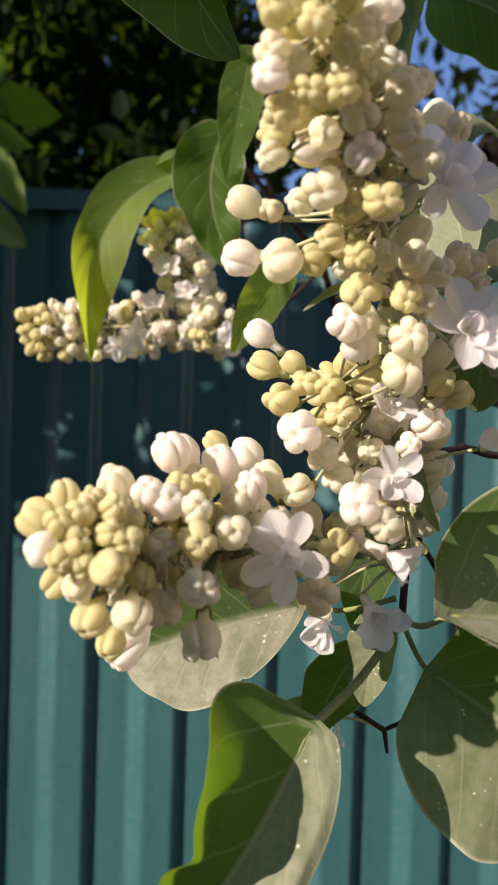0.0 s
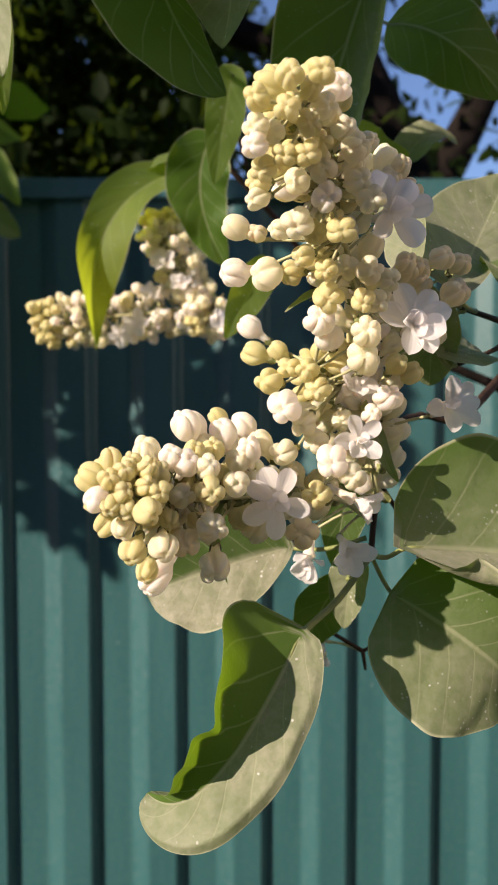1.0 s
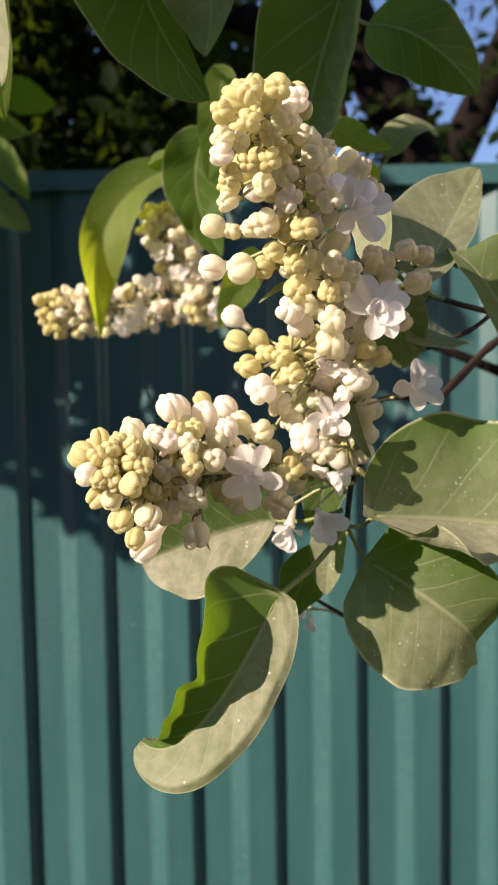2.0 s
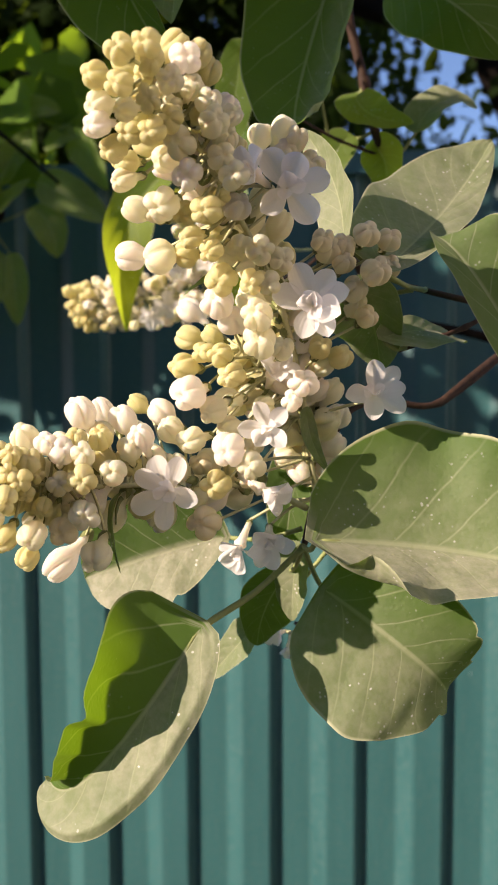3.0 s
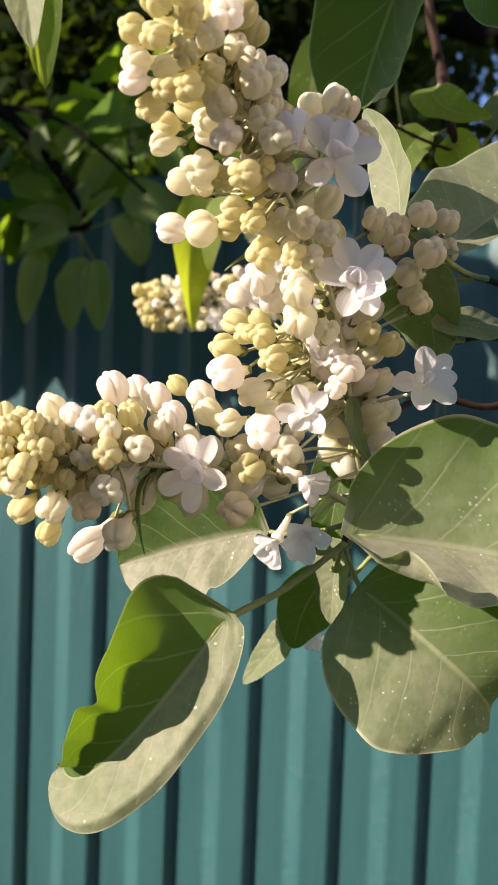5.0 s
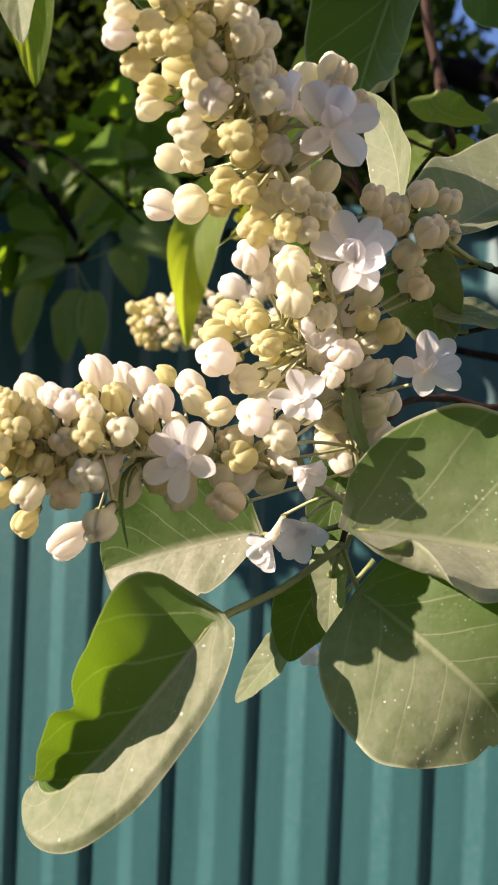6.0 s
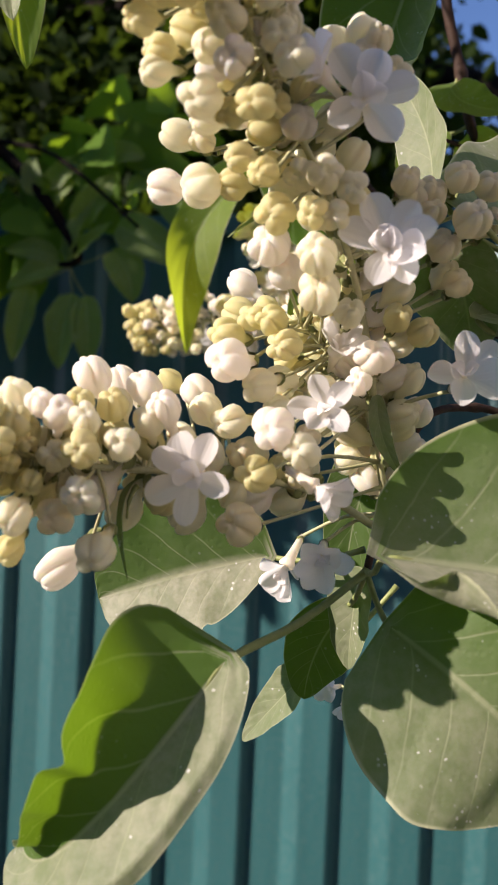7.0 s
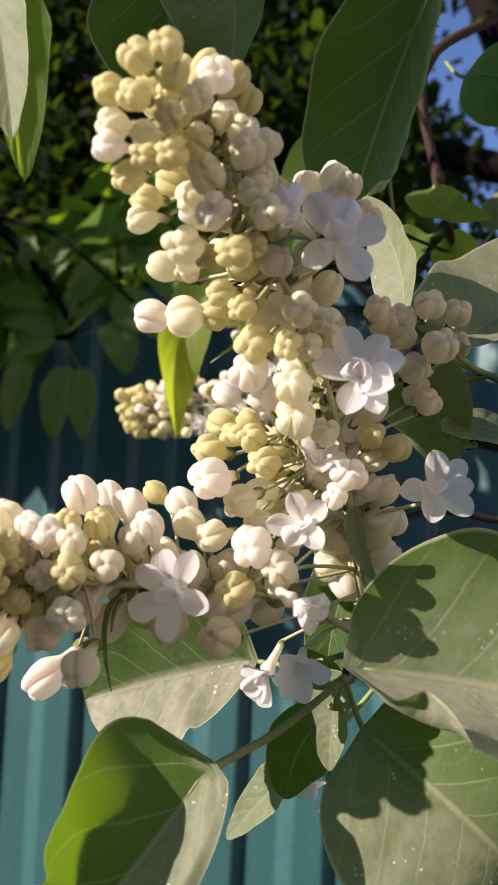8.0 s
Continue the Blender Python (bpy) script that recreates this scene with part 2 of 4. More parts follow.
def leaf_mesh(base, mid, tip, face, left, right, fold=(12, 12), peak=(0.62, 0.62), curl=(10, 10), wave=0.06, lobe=0.10, blunt=0.62, seed=0, notch=(), rows=44, cols=9, dusty=(0.75, 0.75), crease=(), ramp=0.09):
    """A blade along a bent midrib. face: the way its upper side looks; left and right: half widths in metres;
    fold: how far each half is raised; crease: side, place, turn, unevenness and end of a sharp bend along a half; peak: where it is widest (smaller is nearer the stalk)."""
    rnd = random.Random(seed)
    ph = [rnd.uniform(0, 6.28) for _ in range(6)]
    bm = bmesh.new()
    uv = bm.loops.layers.uv.new("UVMap")
    coat = bm.verts.layers.float.new("dust")
    ctrl = mid * 2 - (base + tip) / 2
    length = (tip - base).length
    grid, uvs = [], {}
    for i in range(rows + 1):
        v = i / rows
        p = bezier(base, ctrl, tip, v)
        d = ((ctrl - base) * (1 - v) + (tip - ctrl) * v).normalized()
        side = d.cross(face).normalized()
        up = side.cross(d).normalized()
        row = []
        for j in range(-cols, cols + 1):
            s, u = (1 if j > 0 else -1), abs(j) / cols
            k = 1 if j > 0 else 0
            w = (right if j > 0 else left) * max(0.0, math.sin(math.pi * min(1, v ** peak[k]))) ** (blunt[k] if isinstance(blunt, tuple) else blunt)
            w *= 1 + 0.03 * math.sin(v * 9 + ph[k]) + 0.012 * math.sin(v * 23 + ph[k + 2])
            for side_at, v_at, wide, deep in notch:
                if side_at == k:
                    w *= 1 - deep * math.exp(-((v - v_at) / wide) ** 2)
            a0, a1 = radians(fold[k]), radians(fold[k] + curl[k])
            run = rise = 0.0
            for step in range(abs(j)):
                at_u = (step + 0.5) / cols
                a = lerp(a0, a1, at_u)
                for side_at, place, turn, jag, end in crease:
                    if side_at == k:
                        line = place + jag * (abs((v * 5.5 - 0.35) % 1 - 0.5) - 0.25)
                        a += radians(turn) * max(0.0, min(1.0, (at_u - line) / 0.045 + 0.5)) * min(1.0, v / ramp) * max(0.0, min(1.0, (end - v) / 0.12))
                run, rise = run + w / cols * math.cos(a), rise + w / cols * math.sin(a)
            back = lobe * length * u ** 1.6 * (1 - v) ** 5
            ripple = wave * w * u * u * math.sin(v * 15 + ph[4 + k]) + 0.35 * wave * w * u * math.sin(v * 27 + ph[2 + k])
            puff = 0.010 * length * math.sin(math.pi * ((v - 0.25 * u) * 7 % 1)) * u * (1 - u) * 2
            vert = bm.verts.new(p + side * s * run + up * (rise + ripple + puff) - d * back)
            uvs[vert] = (0.5 + 0.5 * s * u, v)
            # dust from rib to rim; on some leaves it also imitates sun or shade
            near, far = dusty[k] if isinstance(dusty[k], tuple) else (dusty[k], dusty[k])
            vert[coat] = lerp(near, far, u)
            row.append(vert)
        grid.append(row)
    for a, b in zip(grid, grid[1:]):
        for j in range(2 * cols):
            f = bm.faces.new((a[j], a[j + 1], b[j + 1], b[j]))
            for lo in f.loops:
                lo[uv].uv = uvs[lo.vert]
    bmesh.ops.remove_doubles(bm, verts=bm.verts, dist=1e-5)
    return bm


def leaf(parent, name, base, mid, tip, face, left, right, stalk=None, material=None, label="", thick=1.0, **shape):
    """A leaf of a branch, with its stalk running back to where it grows."""
    bm = leaf_mesh(base, mid, tip, Vector(face).normalized(), left / 1000, right / 1000, **shape)
    ob = part(name, bm, material or M_LEAF, parent, label)
    bm = bmesh.new()
    behind = Vector(face).normalized() * 0.0013
    run = [bezier(base, mid * 2 - (base + tip) / 2, tip, v) - behind for v in (0.5, 0.3, 0.1, 0.0)]
    size = [0.0003, 0.00055, 0.0007, 0.0008]
    if stalk is not None:
        bend = (base + stalk) / 2 + Vector((0, 0, -0.002))
        run += [bend, stalk]
        size += [0.0008, 0.0010]
    tube(bm, curve_points(run, 4), [thick * size[min(len(size) - 1, int(i / 4))] for i in range(4 * (len(run) - 1) + 1)], 6)
    part("leaf_stalk", bm, M_STALK, ob)
    return ob


# ---- ground and fence ----
def ground():
    bm = bmesh.new()
    xs = [-400, -60, -12, -6, -4, -3, -2, -1, 0, 1, 2, 3, 4, 6, 12, 60, 400]
    grid = [[bm.verts.new((x, y, 0.03 * noise.noise(Vector((x * 1.3, y * 1.3, 0))) if abs(x) < 8 and abs(y) < 8 else 0.0)) for x in xs] for y in xs]
    for a, b in zip(grid, grid[1:]):
        for i in range(len(xs) - 1):
            bm.faces.new((a[i], a[i + 1], b[i + 1], b[i]))
    return tagged(part("ground", bm, M_SOIL), "unseen garden soil below the fence, pale to bounce warm light up", "ground", kind="structure")


ground()


# an unseen wall behind the camera, added to cut the sky's fill light
def blocking_wall():
    bm = bmesh.new()
    box(bm, (-9.0, -3.6, -0.1), (7.0, -3.3, 3.2))
    return tagged(part("wall_blocking", bm, M_RENDER, smooth=False), "plain rendered wall out of view, added to hold back sky light", "wall", kind="structure")


FENCE_Y, PITCH, FIRST, TOP, DEEP = 1.18, 0.1217, -0.328, 1.795, 0.0135


def fence_sheet(ribs):
    """A trapezoid steel sheet, its ribs upright, with a thin rolled edge."""
    bm = bmesh.new()
    line = []
    for k in range(ribs):
        x = k * PITCH
        line += [(x - 0.005, 0.0), (x + 0.004, DEEP), (x + 0.052, DEEP), (x + 0.076, 0.0)]
    line.append((ribs * PITCH - 0.005, 0.0))
    rnd = []
    for i, (x, y) in enumerate(line):
        if 0 < i < len(line) - 1:
            for (ox, oy) in (line[i - 1], line[i + 1]):
                d = Vector((ox - x, oy - y)).normalized() * 0.0022
                rnd.append((x + d.x, y + d.y))
        else:
            rnd.append((x, y))
    zs = (0.06, 0.6, 1.2, TOP - 0.012)
    front = [[bm.verts.new((x, y, z)) for x, y in rnd] for z in zs]
    back = [[bm.verts.new((x, y + 0.0006, z)) for x, y in rnd] for z in zs]
    for a, b in zip(front, front[1:]):
        for i in range(len(rnd) - 1):
            bm.faces.new((a[i], a[i + 1], b[i + 1], b[i]))
    for a, b in zip(back, back[1:]):
        for i in range(len(rnd) - 1):
            bm.faces.new((a[i], b[i], b[i + 1], a[i + 1]))
    me = bpy.data.meshes.new("sheet")
    bm.to_mesh(me)
    bm.free()
    me.materials.append(M_FENCE)
    return me


def box(bm, lo, hi, bevel=0.0):
    made = bmesh.ops.create_cube(bm, size=1.0, matrix=Matrix.LocRotScale([(a + b) / 2 for a, b in zip(lo, hi)], None, [b - a for a, b in zip(lo, hi)]))
    if bevel:
        edges = {e for v in made["verts"] for e in v.link_edges}
        bmesh.ops.bevel(bm, geom=list(edges), offset=bevel, segments=2, affect="EDGES")


def fence():
    ob = thing("fence", (0, FENCE_Y, 0), "teal green painted corrugated steel fence, dusty, in dappled sun", "fence", kind="structure")
    ribs = 9
    mesh = fence_sheet(ribs)
    for k in range(-5, 5):
        sheet = part("fence_sheet", mesh, None, ob)
        sheet.location = Vector((FIRST + k * ribs * PITCH, FENCE_Y, 0))
    bm = bmesh.new()
    box(bm, (-5.8, FENCE_Y - 0.010, TOP - 0.026), (5.4, FENCE_Y - 0.0085, TOP), 0.0005)
    box(bm, (-5.8, FENCE_Y - 0.010, TOP), (5.4, FENCE_Y + 0.026, TOP + 0.0015), 0.0005)
    box(bm, (-5.8, FENCE_Y + 0.0245, TOP - 0.026), (5.4, FENCE_Y + 0.026, TOP), 0.0005)
    part("top_cap", bm, M_FENCE, ob, smooth=False)
    for z in (0.4, 1.45):
        bm = bmesh.new()
        box(bm, (-5.8, FENCE_Y + 0.0135, z), (5.4, FENCE_Y + 0.034, z + 0.04), 0.003)
        part("rail", bm, M_FENCE, ob, smooth=False)
    for k in range(-2, 3):
        bm = bmesh.new()
        box(bm, (k * 2.4 + 1.0, FENCE_Y + 0.035, -0.05), (k * 2.4 + 1.06, FENCE_Y + 0.095, TOP - 0.03), 0.004)
        part("post", bm, M_FENCE, ob, smooth=False)


fence()
blocking_wall()


# an unseen wall, added as a reflector for the shaded sides
def bounce_wall():
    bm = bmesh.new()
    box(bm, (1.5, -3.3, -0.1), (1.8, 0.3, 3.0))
    return tagged(part("wall_bounce", bm, M_BOUNCE, smooth=False), "plain cream wall out of view, added to bounce sunlight onto the flowers", "wall", kind="structure")


bounce_wall()


# ---- flowers ----
def bud_mesh(name, petals, depth, long, material, seed, twist=0.0):
    """A closed double bud: petals pressed together with creases between them, on a narrowing tube. Radius 1, along z."""
    rnd = random.Random(seed)
    bm = bmesh.new()
    per = 10
    seg = petals * per
    outline = [(0.0, 0.66, 1.0), (0.20, 0.80, 1.0), (0.45, 0.84, 0.95), (0.68, 0.72, 0.9), (0.86, 0.52, 0.9), (0.97, 0.22, 0.8), (1.0, -0.10, 0.68),
               (0.92, -0.42, 0.5), (0.73, -0.68, 0.3), (0.52, -0.88, 0.12), (0.36, -1.1, 0.0), (0.29, -1.1 - long * 0.5, 0.0), (0.25, -1.1 - long, 0.0)]
    bounds = [0.0]
    for k in range(petals):
        bounds.append(bounds[-1] + rnd.uniform(0.82, 1.18))
    span = 2 * math.pi / bounds[-1]
    fat = [rnd.uniform(0.92, 1.10) for _ in range(petals)]
    tall = [rnd.uniform(-0.10, 0.10) for _ in range(petals)]
    lean = [rnd.uniform(-0.35, 0.35) for _ in range(petals)]
    rows = []
    for ring, (r, z, crease) in enumerate(outline):
        if ring == 0:
            continue
        row = []
        for j in range(seg):
            k, u = j // per, (j % per) / per
            skew = u + lean[k] * u * (1 - u)
            lobe = math.sin(math.pi * skew) ** 0.55 if u > 0 else 0.0
            a = span * lerp(bounds[k], bounds[k + 1], u) + twist * (z + 0.2)
            cut = 1 - depth * crease * (1 - lobe)
            size = lerp(1.0, fat[k], lobe * min(1.0, crease * 1.4))
            drop = depth * crease * (1 - lobe) * 0.45 * r
            row.append(bm.verts.new((r * cut * size * math.cos(a), r * cut * size * math.sin(a), z + tall[k] * lobe * crease - drop)))
        rows.append(row)
    top = bm.verts.new((0, 0, outline[0][1] - 0.12))
    for j in range(seg):
        bm.faces.new((top, rows[0][j], rows[0][(j + 1) % seg]))
    for p, q in zip(rows, rows[1:]):
        for j in range(seg):
            bm.faces.new((p[j], q[j], q[(j + 1) % seg], p[(j + 1) % seg]))
    bm.faces.new(rows[-1][::-1])
    me = bpy.data.meshes.new(name)
    bm.to_mesh(me)
    bm.free()
    me.shade_smooth()
    me.materials.append(material)
    return me


def calyx_mesh(depth):
    """A small green cup with four teeth, in the bud's own units."""
    bm = bmesh.new()
    seg = 16
    rows = []
    for z, r in ((-depth - 0.25, 0.16), (-depth - 0.05, 0.34), (-depth + 0.28, 0.40)):
        rows.append([bm.verts.new((r * math.cos(2 * math.pi * j / seg), r * math.sin(2 * math.pi * j / seg), z + (0.20 * (math.cos(4 * 2 * math.pi * j / seg)) if r > 0.38 else 0))) for j in range(seg)])
    for a, b in zip(rows, rows[1:]):
        for j in range(seg):
            bm.faces.new((a[j], a[(j + 1) % seg], b[(j + 1) % seg], b[j]))
    bm.faces.new(rows[0])
    me = bpy.data.meshes.new("calyx")
    bm.to_mesh(me)
    bm.free()
    me.shade_smooth()
    me.materials.append(M_CALYX)
    return me


BUDS = {
    "Y": [bud_mesh("bud", 4, 0.46, 0.5, M_YELLOW, k, 0.15 * k - 0.2) for k in range(4)] + [bud_mesh("bud", 5, 0.42, 0.5, M_YELLOW, 9, 0.2)],
    "C": [bud_mesh("bud", 4, 0.42, 0.8, M_CREAM, 20 + k, 0.2 * k - 0.3) for k in range(4)] + [bud_mesh("bud", 5, 0.40, 0.8, M_CREAM, 29, 0.3), bud_mesh("bud", 3, 0.36, 0.9, M_CREAM, 30, 0.4)],
    "W": [bud_mesh("bud", 4, 0.36, 1.0, M_WHITE, 40 + k, 0.3 * k - 0.3) for k in range(3)] + [bud_mesh("bud", 5, 0.38, 1.0, M_WHITE, 49, 0.4), bud_mesh("bud", 3, 0.30, 1.0, M_WHITE, 50, 0.5)],
}
BUDS["T"] = [bud_mesh("bud", 4, 0.42, 0.3, M_CREAM_SHADED, 60 + k, 0.2) for k in range(3)]
CUP = {"Y": calyx_mesh(1.55), "C": calyx_mesh(1.85), "W": calyx_mesh(2.05)}
CUP["T"] = CUP["C"]
REACH = {"Y": 1.6, "C": 1.9, "T": 1.9, "W": 2.1}


def petal_mesh(seed, cup, width, hood=0.0):
    """A spoon-shaped petal of length 1 that lies along x and opens upwards, thin as paper."""
    rnd = random.Random(seed)
    ph = [rnd.uniform(0, 6.28) for _ in range(4)]
    bm = bmesh.new()
    uv = bm.loops.layers.uv.new("UVMap")
    nu, nv = 10, 16
    grid, uvs = [], {}
    for i in range(nv + 1):
        v = math.sin(math.pi / 2 * i / nv) ** 1.1
        w = width * (0.30 + 0.70 * math.sin(math.pi / 2 * min(1.0, v / 0.66)) ** 1.4) * (1.0 if v < 0.66 else max(0.02, 1 - ((v - 0.66) / 0.34) ** 2.3) ** 0.5)
        row = []
        for j in range(nu + 1):
            u = 2 * j / nu - 1
            hollow = cup * u * u * w * (0.9 + 0.5 * v) - 0.025 * math.exp(-(u / 0.22) ** 2) * math.sin(math.pi * v)
            arch = 0.10 * math.sin(math.pi * v * 0.9) - 0.10 * v * v + hood * v ** 3
            ripple = 0.014 * math.sin(4 * v + ph[0]) * u + 0.012 * math.sin(3 * u + ph[1]) * v
            vert = bm.verts.new((v * (1 - 0.06 * cup - 0.15 * hood * v), u * w, hollow + arch + ripple))
            uvs[vert] = (0.5 + 0.5 * u, v)
            row.append(vert)
        grid.append(row)
    for a, b in zip(grid, grid[1:]):
        for j in range(nu):
            face = bm.faces.new((a[j], b[j], b[j + 1], a[j + 1]))
            for lo in face.loops:
                lo[uv].uv = uvs[lo.vert]
    me = bpy.data.meshes.new("petal")
    bm.to_mesh(me)
    bm.free()
    me.shade_smooth()
    me.materials.append(M_PETAL)
    return me


PETALS = [petal_mesh(k, 0.26 + 0.16 * k, 0.29 + 0.03 * k, 0.05 + 0.10 * k) for k in range(3)]
STAR = [petal_mesh(30 + k, 0.20 + 0.12 * k, 0.26 + 0.025 * k, 0.05) for k in range(3)]
INNER = [petal_mesh(10 + k, 0.45 + 0.25 * k, 0.34, 0.22) for k in range(2)]


def flower_tube():
    bm = bmesh.new()
    pts = [Vector((0, 0, z)) for z in (-1.25, -1.1, -0.7, -0.25, -0.04, 0.06)]
    tube(bm, pts, [0.05, 0.10, 0.12, 0.16, 0.24, 0.14], 14)
    me = bpy.data.meshes.new("flower")
    bm.to_mesh(me)
    bm.free()
    me.shade_smooth()
    me.materials.append(M_WHITE)
    return me


TUBE = flower_tube()
FLOWER_CUP = calyx_mesh(0.0)


def aim(place, way, size, spin=0.0):
    q = Vector(way).normalized().to_track_quat("Z", "Y")
    return Matrix.Translation(place) @ q.to_matrix().to_4x4() @ Matrix.Rotation(spin, 4, "Z") @ Matrix.Scale(size, 4)


def axis_near(axis, p):
    """The nearest point of the axis, the way it runs there, and how far along."""
    best = None
    for i in range(len(axis) - 1):
        a, b = axis[i], axis[i + 1]
        t = max(0.0, min(1.0, (p - a).dot(b - a) / (b - a).length_squared))
        q = lerp(a, b, t)
        if best is None or (p - q).length < best[0]:
            best = ((p - q).length, q, (b - a).normalized(), (i + t) / (len(axis) - 1))
    return best[1:]


def flower_cluster(label, axis, groups, flowers, fill, seed, stalk=0.0011, big=1.0, tip=0, group="lilac flower clusters"):
    """A lilac panicle: rachis, pedicels, buds and open flowers. groups: lists of x, y, z, radius in millimetres and kind;
    flowers: place, facing, radius, the petals' angles, openness; fill: count and reach of the buds round its far side."""
    rnd = random.Random(seed)
    axis = curve_points([at(*p) for p in axis], 8)
    ob = thing("lilac_flower_cluster", axis[0], label, "flower cluster", group)
    bm = bmesh.new()
    n = len(axis)
    tube(bm, axis, [lerp(stalk, stalk * 0.4, i / (n - 1)) for i in range(n)], 9)
    buds = [b for g in groups for b in g]
    placed = [(at(*b[:3]), (b[3] * 0.78 + 1.2) / 1000, b[4]) for b in buds]
    tries = 0
    while len(placed) < len(buds) + fill[0] and tries < 4000:
        tries += 1
        s = rnd.uniform(fill[3] if len(fill) > 3 else 0.12, 0.99)
        i = min(n - 2, int(s * (n - 1)))
        q, d = axis[i], (axis[i + 1] - axis[i]).normalized()
        reach = fill[1] * (0.45 + 0.55 * math.sin(math.pi * min(1.0, (1.06 - s) ** 0.8))) * rnd.uniform(0.45, 1.0)
        out = Matrix.Rotation(rnd.uniform(0, 2 * math.pi), 3, d) @ d.orthogonal().normalized()
        p = q + out * reach
        r = big * (rnd.uniform(0.0030, 0.0040) if s > 0.6 else rnd.uniform(0.0036, 0.0048))
        if fill[2] and out.y < 0.12:
            continue
        if any((p - a).length < (r + b) * 0.80 for a, b, _ in placed):
            continue
        if any((p - at(*f[0])).length < 0.012 for f in flowers):
            continue
        placed.append((p, r, "Y" if s > (0.72 if fill[2] else 0.86) or rnd.random() < (0.25 if fill[2] else 0.08) else ("W" if rnd.random() < (0.25 if fill[2] else 0.45) else "C")))
    small = 0
    while tip and small < tip and tries < 9000:
        tries += 1
        s = rnd.uniform(0.60, 1.0)
        i = min(n - 2, int(s * (n - 1)))
        q, d = axis[i], (axis[i + 1] - axis[i]).normalized()
        out = Matrix.Rotation(rnd.uniform(0, 2 * math.pi), 3, d) @ d.orthogonal().normalized()
        p, r = q + out * rnd.uniform(0.004, 0.012) * (1.45 - s), rnd.uniform(0.0022, 0.0028)
        if not any((p - a).length < (r + b) * 0.82 for a, b, _ in placed):
            placed.append((p, r, "Y"))
            small += 1
    for i, (p, r, kind) in enumerate(placed):
        q, d, s = axis_near(axis, p)
        way = (p - q).normalized() + d * 0.35 + Vector((rnd.uniform(-0.25, 0.25), rnd.uniform(-0.9, -0.3) if i < len(buds) else rnd.uniform(-0.5, 0.0), rnd.uniform(-0.15, 0.25)))
        if kind == "T":
            way = way * 0.5 + Vector((0.1, -1.0, 0.15))
        way.normalize()
        bud = part("bud", rnd.choice(BUDS[kind]), None, ob)
        m = aim(p, way, r, rnd.uniform(0, 6.28))
        bud.matrix_basis = m @ Matrix.Diagonal((rnd.uniform(0.88, 1.08), rnd.uniform(0.90, 1.10), rnd.uniform(0.92, 1.20), 1))
        part("calyx", CUP[kind], None, bud, "small green calyx")
        foot = p - way * r * REACH[kind]
        root = q - d * rnd.uniform(0.001, 0.006)
        bend = lerp(foot, root, 0.5) - way * 0.001
        tube(bm, curve_points([foot, bend, root], 3), [0.00045] * 6 + [0.0006], 6)
    for place, way, size, angles, spread in flowers:
        p, way = at(*place), Vector(way).normalized()
        size /= 1000
        bloom = part("flower", TUBE, None, ob, "open double white flower")
        bloom.matrix_basis = aim(p, way, size)
        for turn in angles:
            lift = radians(lerp(72, 6, spread) + rnd.uniform(-8, 12))
            pet = part("petal", rnd.choice(STAR if len(angles) == 6 else PETALS), None, bloom)
            pet.matrix_basis = Matrix.Rotation(radians(turn + rnd.uniform(-4, 4)), 4, "Z") @ Matrix.Rotation(-lift, 4, "Y") @ Matrix.Translation((0.05, 0, 0)) @ Matrix.Rotation(rnd.uniform(-0.3, 0.3), 4, "X") @ Matrix.Scale(rnd.uniform(0.88, 1.06), 4)
        first = rnd.uniform(0, 6.28)
        for k in range(4 if size > 0.0115 else 3):
            lift = radians(lerp(80, 38, spread) + rnd.uniform(-10, 18))
            pet = part("petal", rnd.choice(INNER), None, bloom)
            pet.matrix_basis = Matrix.Translation((0, 0, 0.05)) @ Matrix.Rotation(first + 2.1 * k + rnd.uniform(-0.3, 0.3), 4, "Z") @ Matrix.Rotation(-lift, 4, "Y") @ Matrix.Translation((0.03, 0, 0)) @ Matrix.Rotation(rnd.uniform(-0.4, 0.4), 4, "X") @ Matrix.Scale(rnd.uniform(0.48, 0.66), 4)
        cup = part("calyx", FLOWER_CUP, None, bloom, "small green calyx")
        cup.matrix_basis = Matrix.Translation((0, 0, -1.1)) @ Matrix.Scale(0.32, 4)
        q, d, s = axis_near(axis, p)
        foot = p - way * size * 1.2
        tube(bm, curve_points([foot, lerp(foot, q, 0.5) - way * 0.001, q - d * 0.003], 3), [0.0005] * 6 + [0.0007], 6)
    part("rachis", bm, M_PEDICEL, ob, "thin pale green flower stalk")
    return ob


# buds: right, beyond, above, radius in millimetres, and kind (yellow, cream, white, tan for cream darkened as in shade)
TIP_BUDS = [
    (9.4, 142.8, 71.4, 2.9, "Y"),
    (16.1, 139.3, 70.9, 2.6, "Y"),
    (14.7, 148.5, 70.4, 2.3, "Y"),
    (21.0, 154.2, 72.7, 3.3, "W"),
    (2.2, 148.1, 68.1, 2.5, "Y"),
    (8.8, 143.7, 64.6, 2.9, "Y"),
    (17.9, 152.2, 67.6, 3.1, "C"),
    (11.1, 155.6, 70.0, 2.0, "Y"),
    (14.1, 147.9, 62.4, 2.6, "Y"),
    (2.1, 150.4, 62.3, 2.6, "C"),
    (1.6, 150.3, 58.2, 2.9, "W"),
    (6.3, 156.3, 62.9, 2.3, "C"),
    (8.8, 151.5, 56.2, 2.4, "Y"),
    (13.9, 151.2, 56.5, 2.7, "Y"),
    (17.2, 154.6, 59.9, 2.6, "Y"),
    (15.4, 164.2, 65.3, 2.1, "C"),
    (20.3, 164.5, 69.7, 2.6, "C"),
]
